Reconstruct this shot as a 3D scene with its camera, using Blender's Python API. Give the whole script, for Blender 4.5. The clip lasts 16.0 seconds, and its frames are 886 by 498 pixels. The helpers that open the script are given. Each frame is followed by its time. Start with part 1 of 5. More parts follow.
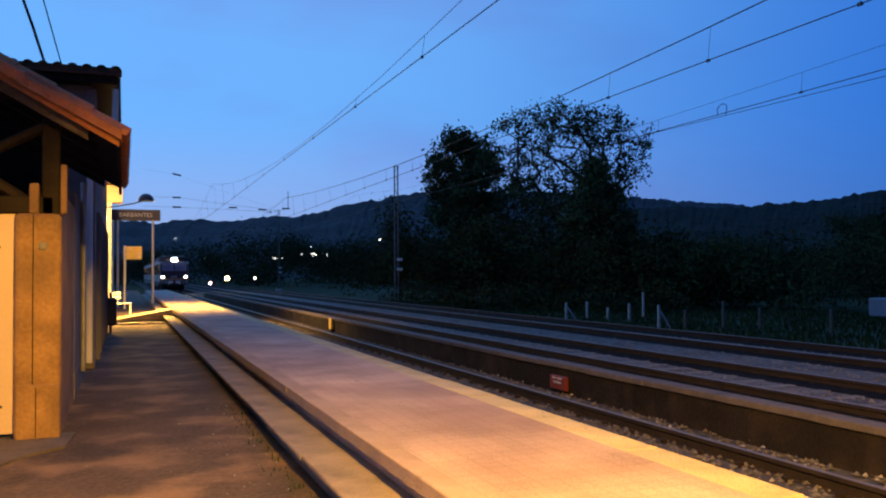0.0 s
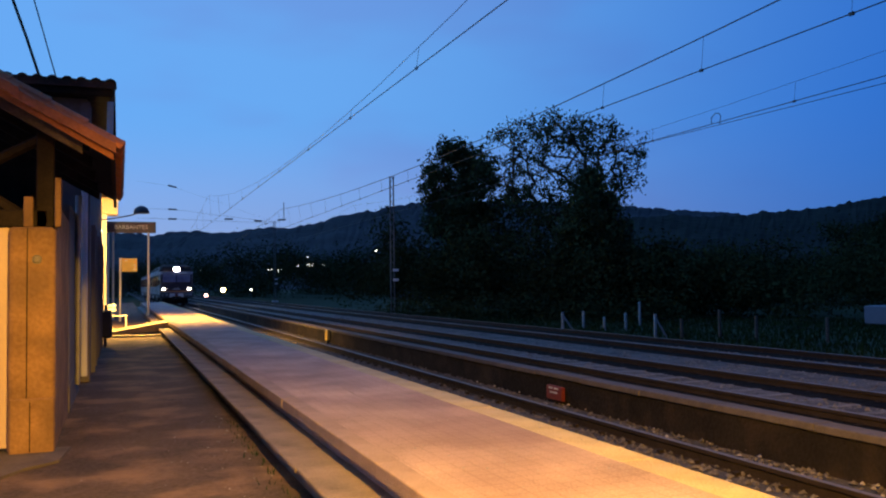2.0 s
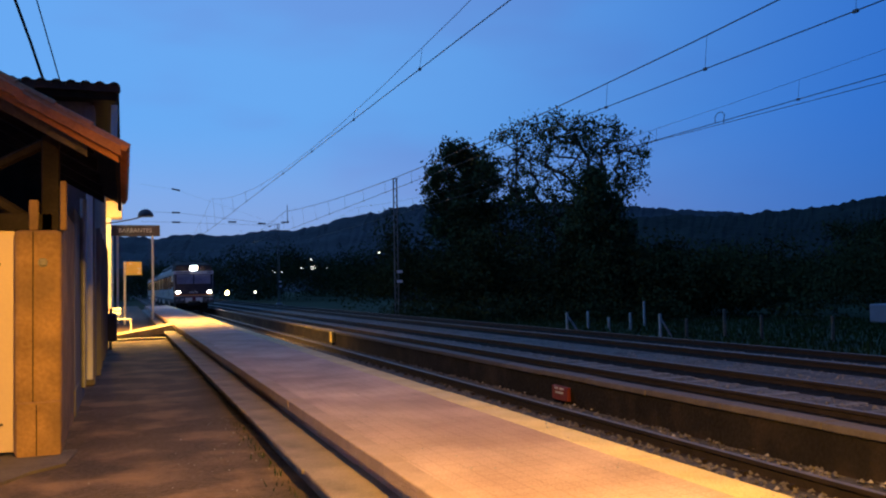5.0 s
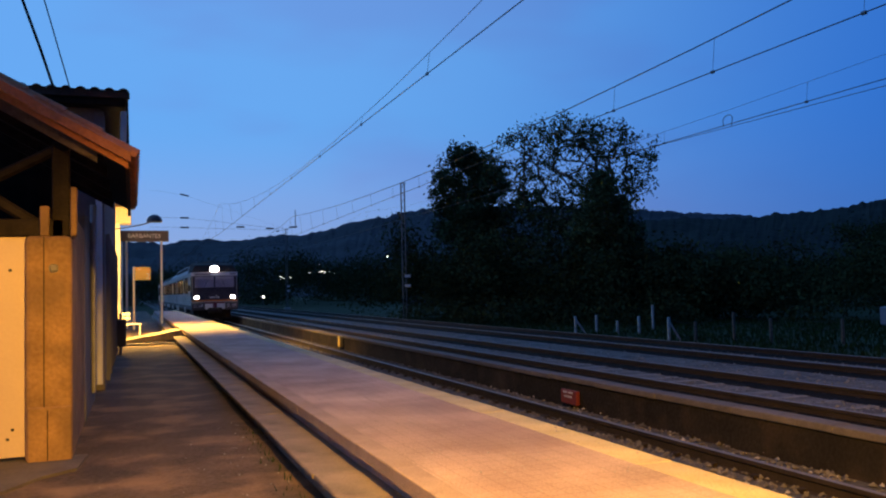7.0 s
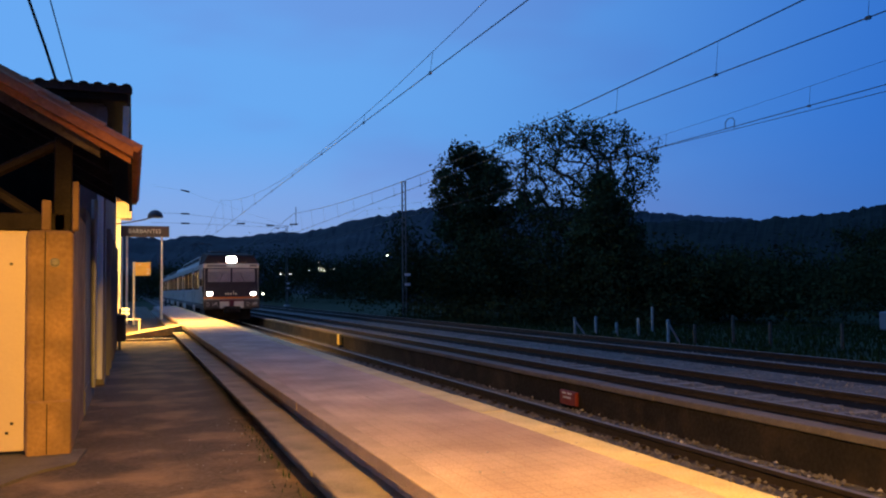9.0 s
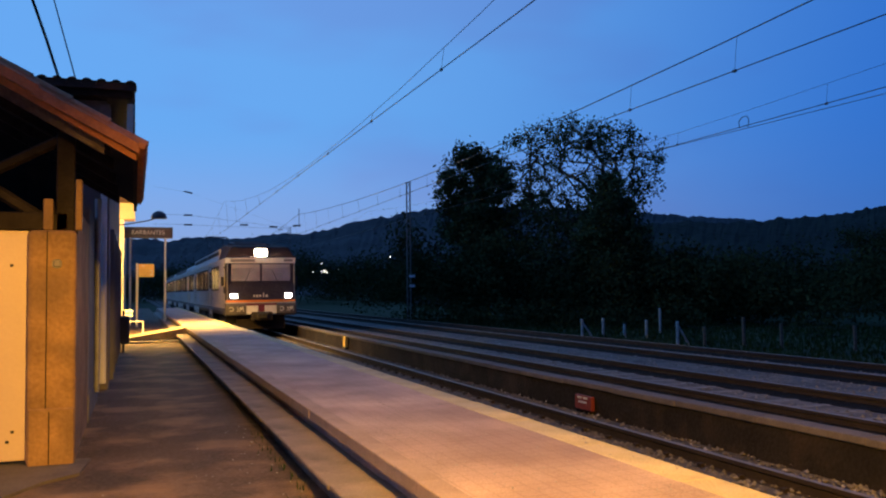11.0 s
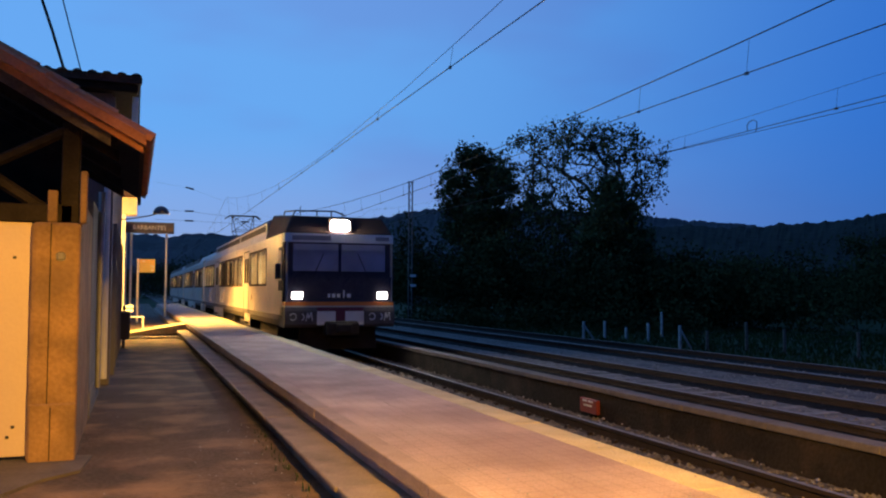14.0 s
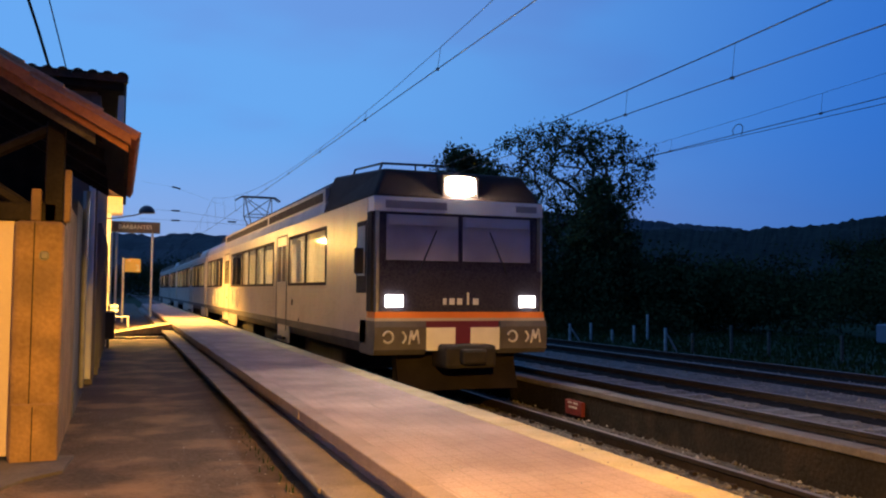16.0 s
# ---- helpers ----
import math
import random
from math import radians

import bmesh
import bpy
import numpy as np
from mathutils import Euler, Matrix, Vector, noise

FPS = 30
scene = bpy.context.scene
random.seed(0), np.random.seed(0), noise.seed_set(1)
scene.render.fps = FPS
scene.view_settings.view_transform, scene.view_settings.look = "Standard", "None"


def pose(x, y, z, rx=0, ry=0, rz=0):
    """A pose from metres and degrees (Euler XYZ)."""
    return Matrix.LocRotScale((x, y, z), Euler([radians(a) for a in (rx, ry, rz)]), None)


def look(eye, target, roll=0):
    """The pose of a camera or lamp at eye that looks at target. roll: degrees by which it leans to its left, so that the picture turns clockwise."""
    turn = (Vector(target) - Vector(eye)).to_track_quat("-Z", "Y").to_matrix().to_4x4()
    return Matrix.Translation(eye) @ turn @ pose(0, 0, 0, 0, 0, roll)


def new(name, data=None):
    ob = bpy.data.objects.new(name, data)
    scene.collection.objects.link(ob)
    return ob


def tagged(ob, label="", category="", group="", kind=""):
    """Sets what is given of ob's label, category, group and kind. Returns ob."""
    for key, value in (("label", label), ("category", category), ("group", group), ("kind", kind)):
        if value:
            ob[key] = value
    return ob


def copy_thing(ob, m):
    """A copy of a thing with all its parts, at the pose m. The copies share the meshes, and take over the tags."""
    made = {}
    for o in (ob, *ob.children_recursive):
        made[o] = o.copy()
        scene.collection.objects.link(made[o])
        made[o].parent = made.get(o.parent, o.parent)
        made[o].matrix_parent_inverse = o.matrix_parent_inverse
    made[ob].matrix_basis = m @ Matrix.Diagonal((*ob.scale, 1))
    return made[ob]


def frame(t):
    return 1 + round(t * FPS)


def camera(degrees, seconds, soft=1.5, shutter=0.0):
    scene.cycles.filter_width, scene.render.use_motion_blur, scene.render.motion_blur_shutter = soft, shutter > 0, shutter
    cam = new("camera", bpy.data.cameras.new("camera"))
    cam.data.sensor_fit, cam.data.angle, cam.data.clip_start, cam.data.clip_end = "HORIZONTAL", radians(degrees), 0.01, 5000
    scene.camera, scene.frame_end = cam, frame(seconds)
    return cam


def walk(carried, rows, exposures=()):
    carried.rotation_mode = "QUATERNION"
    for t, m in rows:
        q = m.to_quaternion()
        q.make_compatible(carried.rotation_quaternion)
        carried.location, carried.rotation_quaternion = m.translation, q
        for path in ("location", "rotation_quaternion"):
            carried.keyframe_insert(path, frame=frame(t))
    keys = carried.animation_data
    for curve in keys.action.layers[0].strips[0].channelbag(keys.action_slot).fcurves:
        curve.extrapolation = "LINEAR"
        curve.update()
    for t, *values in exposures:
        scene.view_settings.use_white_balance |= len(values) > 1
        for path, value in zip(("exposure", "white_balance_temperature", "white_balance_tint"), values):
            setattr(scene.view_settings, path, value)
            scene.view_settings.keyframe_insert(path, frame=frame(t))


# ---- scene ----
DEGREES = 56.024
cam = camera(DEGREES, 16.0, soft=2.1)

# seconds, eye x y z, turn to the right of the track's direction, tilt up, lean to the left
PATH = [
    (0.0, 0.012, -0.002, 1.479, 20.973, 1.680, -0.448),
    (0.5, 0.011, 0.009, 1.476, 21.014, 1.973, -0.652),
    (1.0, 0.013, 0.004, 1.481, 21.073, 2.103, -0.771),
    (1.5, 0.018, -0.003, 1.481, 21.108, 2.278, -0.771),
    (2.0, 0.022, -0.007, 1.487, 21.243, 2.378, -0.805),
    (2.5, 0.011, -0.010, 1.485, 21.223, 2.377, -0.814),
    (3.0, 0.009, 0.002, 1.479, 21.183, 2.420, -0.849),
    (3.5, 0.010, 0.011, 1.479, 21.168, 2.438, -0.903),
    (4.0, 0.011, 0.012, 1.476, 21.176, 2.429, -1.027),
    (6.5, 0.003, -0.002, 1.482, 20.608, 2.696, -1.409),
    (7.0, 0.000, 0.000, 1.479, 20.478, 2.773, -1.403),
    (7.5, -0.001, 0.005, 1.480, 20.418, 2.769, -1.264),
    (8.0, -0.005, 0.004, 1.479, 20.407, 2.760, -0.926),
    (8.5, -0.006, 0.000, 1.476, 20.477, 2.733, -0.830),
    (9.0, -0.011, 0.001, 1.480, 20.468, 2.722, -0.648),
    (11.5, -0.057, 0.449, 1.489, 20.216, 2.864, -0.782),
    (12.0, -0.086, 0.483, 1.487, 20.083, 2.900, -0.888),
    (12.5, -0.074, 0.500, 1.484, 20.055, 2.910, -0.584),
    (13.0, -0.069, 0.511, 1.481, 20.130, 2.903, -0.402),
    (13.5, -0.074, 0.524, 1.482, 20.211, 2.797, 0.090),
    (14.0, -0.077, 0.521, 1.483, 20.297, 2.835, 0.243),
    (14.5, -0.072, 0.517, 1.481, 20.351, 2.864, 0.282),
    (15.0, -0.067, 0.518, 1.481, 20.460, 2.910, 0.411),
    (15.5, -0.073, 0.520, 1.485, 20.620, 2.940, 0.521),
    (16.0, -0.065, 0.507, 1.483, 21.158, 2.938, 0.558),
]


def aim(x, y, z, turn, tilt, lean):
    a, b = radians(turn), radians(tilt)
    return look((x, y, z), (x + math.sin(a) * math.cos(b), y + math.cos(a) * math.cos(b), z + math.sin(b)), lean)


walk(cam, [(row[0], aim(*row[1:])) for row in PATH], exposures=[(0, 0.18), (0.6, 0.16), (2.0, 0.02), (3.0, 0.0), (16, 0.0)])

# where the train's front stands along the track: seconds, metres
TRAIN_ROWS = [(0.0, 90.98), (2.0, 80.42), (4.0, 70.09), (6.0, 59.99), (8.0, 50.10), (10.0, 40.42), (12.0, 30.93), (13.0, 26.25), (14.0, 21.62), (15.0, 17.03), (16.0, 12.48)]

# ---- sky and lamps ----
world = bpy.data.worlds.new("dusk_sky")
scene.world = world
world.use_nodes = True
wn, wl = world.node_tree.nodes, world.node_tree.links
wn.clear()
w_out = wn.new("ShaderNodeOutputWorld")
w_back = wn.new("ShaderNodeBackground")
w_sky = wn.new("ShaderNodeTexSky")
w_sky.sky_type, w_sky.sun_disc = "NISHITA", False
w_sky.sun_elevation, w_sky.sun_rotation = radians(-1.0), radians(-46)
w_sky.altitude, w_sky.air_density, w_sky.dust_density, w_sky.ozone_density = 200, 1.0, 0.12, 5.8
w_back.inputs[1].default_value = 1.0


def sky_mix(factor, a, b, kind="MIX"):
    x = wn.new("ShaderNodeMix")
    x.data_type, x.blend_type = "RGBA", kind
    for socket, value in ((x.inputs[0], factor), (x.inputs[6], a), (x.inputs[7], b)):
        if hasattr(value, "links"):
            wl.new(value, socket)
        else:
            socket.default_value = value
    return x.outputs[2]


def sky_range(socket, lo, hi, a, b):
    x = wn.new("ShaderNodeMapRange")
    x.interpolation_type = "SMOOTHSTEP"
    x.inputs[1].default_value, x.inputs[2].default_value, x.inputs[3].default_value, x.inputs[4].default_value = lo, hi, a, b
    wl.new(socket, x.inputs[0])
    return x.outputs[0]


w_coord, w_map, w_noise, w_dot, w_axis = (wn.new("ShaderNode" + k) for k in ("TexCoord", "Mapping", "TexNoise", "VectorMath", "SeparateXYZ"))
w_dot.operation = "DOT_PRODUCT"
w_dot.inputs[1].default_value = (-0.57, 0.76, 0.32)
wl.new(w_coord.outputs["Generated"], w_dot.inputs[0])
wl.new(w_coord.outputs["Generated"], w_axis.inputs[0])
# twilight: palest where the sun went down, deep blue across, dark behind; a lavender band low over the hills
w_high = sky_mix(sky_range(w_dot.outputs["Value"], 0.02, 0.74, 0, 1), (0.022, 0.150, 0.60, 1), (0.145, 0.40, 0.86, 1))
w_low = sky_mix(sky_range(w_dot.outputs["Value"], 0.02, 0.80, 0, 1), (0.032, 0.155, 0.56, 1), (0.26, 0.38, 0.76, 1))
w_grad = sky_mix(sky_range(w_axis.outputs["Z"], 0.05, 0.20, 0, 1), w_low, w_high)
w_grad = sky_mix(sky_range(w_dot.outputs["Value"], -0.5, 0.16, 0, 1), (0.006, 0.020, 0.075, 1), w_grad)
# thin mauve cloud
w_map.inputs["Scale"].default_value = (1.0, 1.0, 3.2)
w_map.inputs["Location"].default_value = (0.35, 0.1, 0.2)
w_noise.inputs["Scale"].default_value, w_noise.inputs["Detail"].default_value = 2.6, 3
wl.new(w_coord.outputs["Generated"], w_map.inputs[0])
wl.new(w_map.outputs[0], w_noise.inputs["Vector"])
w_veil = sky_range(w_noise.outputs["Fac"], 0.48, 0.70, 0, 0.8)
w_grad = sky_mix(w_veil, w_grad, sky_mix(1.0, w_grad, (1.05, 0.80, 0.86, 1), "MULTIPLY"))
w_air = sky_mix(1.0, w_sky.outputs[0], (3.0, 3.9, 2.6, 1), "MULTIPLY")
wl.new(sky_mix(0.9, w_air, w_grad), w_back.inputs[0])
wl.new(w_back.outputs[0], w_out.inputs[0])


def spot_lamp(place, target, watts, colour, cone, soft_edge, size):
    data = bpy.data.lights.new("station_light", "SPOT")
    data.energy, data.color, data.spot_size, data.spot_blend, data.shadow_soft_size = watts, colour, radians(cone), soft_edge, size
    ob = new("station_light", data)
    ob.matrix_world = look(place, target)
    return ob


SODIUM = (1.0, 0.485, 0.045)
spot_lamp((0.68, 0.30, 4.25), (0.70, 0.35, 0.0), 5500, SODIUM, 164, 0.20, 0.09)
spot_lamp((0.745, 31.0, 4.06), (0.78, 30.95, 0.0), 7000, (1.0, 0.52, 0.09), 136, 0.6, 0.1)

wall_glow = bpy.data.lights.new("bulkhead_light", "POINT")
wall_glow.energy, wall_glow.color, wall_glow.shadow_soft_size = 850, (1.0, 0.55, 0.12), 0.08
new("bulkhead_light", wall_glow).location = (-0.60, 33.2, 3.45)


# ---- materials ----


def material(name, colour, rough=0.8, metal=0.0, scale=6.0, vary=0.25, bump=0.15, grain=60.0, stain=None, stain_scale=0.7, stain_amount=0.5,
             random_piece=0.0, emit=0.0, specular=0.5, tiles=0.0, speck=None):
    """A surface with grain, broad stains and fine relief, in metres."""
    m = bpy.data.materials.new(name)
    m.use_nodes = True
    n, l = m.node_tree.nodes, m.node_tree.links
    bsdf = n["Principled BSDF"]
    bsdf.inputs["Roughness"].default_value, bsdf.inputs["Metallic"].default_value = rough, metal
    bsdf.inputs["Specular IOR Level"].default_value = specular
    coord = n.new("ShaderNodeTexCoord")

    def noise_at(size, detail):
        t = n.new("ShaderNodeTexNoise")
        t.inputs["Scale"].default_value, t.inputs["Detail"].default_value = size, detail
        l.new(coord.outputs["Object"], t.inputs["Vector"])
        return t

    def mix(kind, factor, a, b):
        x = n.new("ShaderNodeMix")
        x.data_type, x.blend_type = "RGBA", kind
        for socket, value in ((x.inputs[0], factor), (x.inputs[6], a), (x.inputs[7], b)):
            if hasattr(value, "links"):
                l.new(value, socket)
            else:
                socket.default_value = value
        return x.outputs[2]

    def ramp(socket, lo, hi, a, b):
        r = n.new("ShaderNodeMapRange")
        r.inputs[1].default_value, r.inputs[2].default_value, r.inputs[3].default_value, r.inputs[4].default_value = lo, hi, a, b
        l.new(socket, r.inputs[0])
        return r.outputs[0]

    broad, fine = noise_at(scale, 5), noise_at(grain, 4)
    dark = tuple(c * (1 - vary) for c in colour) + (1,)
    light = tuple(min(1, c * (1 + vary)) for c in colour) + (1,)
    base = mix("MIX", ramp(broad.outputs["Fac"], 0.3, 0.7, 0, 1), dark, light)
    base = mix("MULTIPLY", ramp(fine.outputs["Fac"], 0.35, 0.65, 0, vary if speck is None else speck), base, (0.55, 0.53, 0.5, 1))
    if stain:
        spots = noise_at(stain_scale, 6)
        base = mix("MIX", ramp(spots.outputs["Fac"], 0.48, 0.66, 0, stain_amount), base, (*stain, 1))
    if random_piece:
        info = n.new("ShaderNodeObjectInfo")
        base = mix("MULTIPLY", ramp(info.outputs["Random"], 0, 1, 0, random_piece), base, (0.5, 0.48, 0.46, 1))
    brick = None
    if tiles:
        brick = n.new("ShaderNodeTexBrick")
        brick.offset = 0.0
        brick.inputs["Scale"].default_value, brick.inputs["Brick Width"].default_value, brick.inputs["Row Height"].default_value = 1.0, tiles, tiles
        brick.inputs["Mortar Size"].default_value, brick.inputs["Mortar Smooth"].default_value = tiles * 0.06, 0.6
        l.new(coord.outputs["Object"], brick.inputs["Vector"])
        base = mix("MULTIPLY", ramp(brick.outputs["Fac"], 0, 1, 0, 0.28), base, (0.4, 0.36, 0.33, 1))
    l.new(base, bsdf.inputs["Base Color"])
    l.new(ramp(fine.outputs["Fac"], 0.3, 0.7, max(0.03, rough - 0.1), min(1, rough + 0.1)), bsdf.inputs["Roughness"])
    if bump:
        b = n.new("ShaderNodeBump")
        b.inputs["Strength"].default_value, b.inputs["Distance"].default_value = bump, 0.02
        l.new(fine.outputs["Fac"], b.inputs["Height"])
        l.new(b.outputs[0], bsdf.inputs["Normal"])
    if emit:
        bsdf.inputs["Emission Color"].default_value = (*colour, 1)
        bsdf.inputs["Emission Strength"].default_value = emit
    return m


def glowing(name, colour, strength):
    m = bpy.data.materials.new(name)
    m.use_nodes = True
    n, l = m.node_tree.nodes, m.node_tree.links
    n.clear()
    out, e = n.new("ShaderNodeOutputMaterial"), n.new("ShaderNodeEmission")
    e.inputs[0].default_value, e.inputs[1].default_value = (*colour, 1), strength
    l.new(e.outputs[0], out.inputs[0])
    return m


def pane_glass(name, colour, clear, blend=0.1):
    m = bpy.data.materials.new(name)
    m.use_nodes = True
    n, l = m.node_tree.nodes, m.node_tree.links
    n.clear()
    out, mix, see, gloss, fres = (n.new("ShaderNode" + k) for k in ("OutputMaterial", "MixShader", "BsdfTransparent", "BsdfGlossy", "LayerWeight"))
    see.inputs[0].default_value = (*(c * clear for c in colour), 1)
    gloss.inputs["Roughness"].default_value = 0.04
    fres.inputs["Blend"].default_value = blend
    l.new(fres.outputs["Facing"], mix.inputs[0])
    l.new(see.outputs[0], mix.inputs[1])
    l.new(gloss.outputs[0], mix.inputs[2])
    l.new(mix.outputs[0], out.inputs[0])
    return m


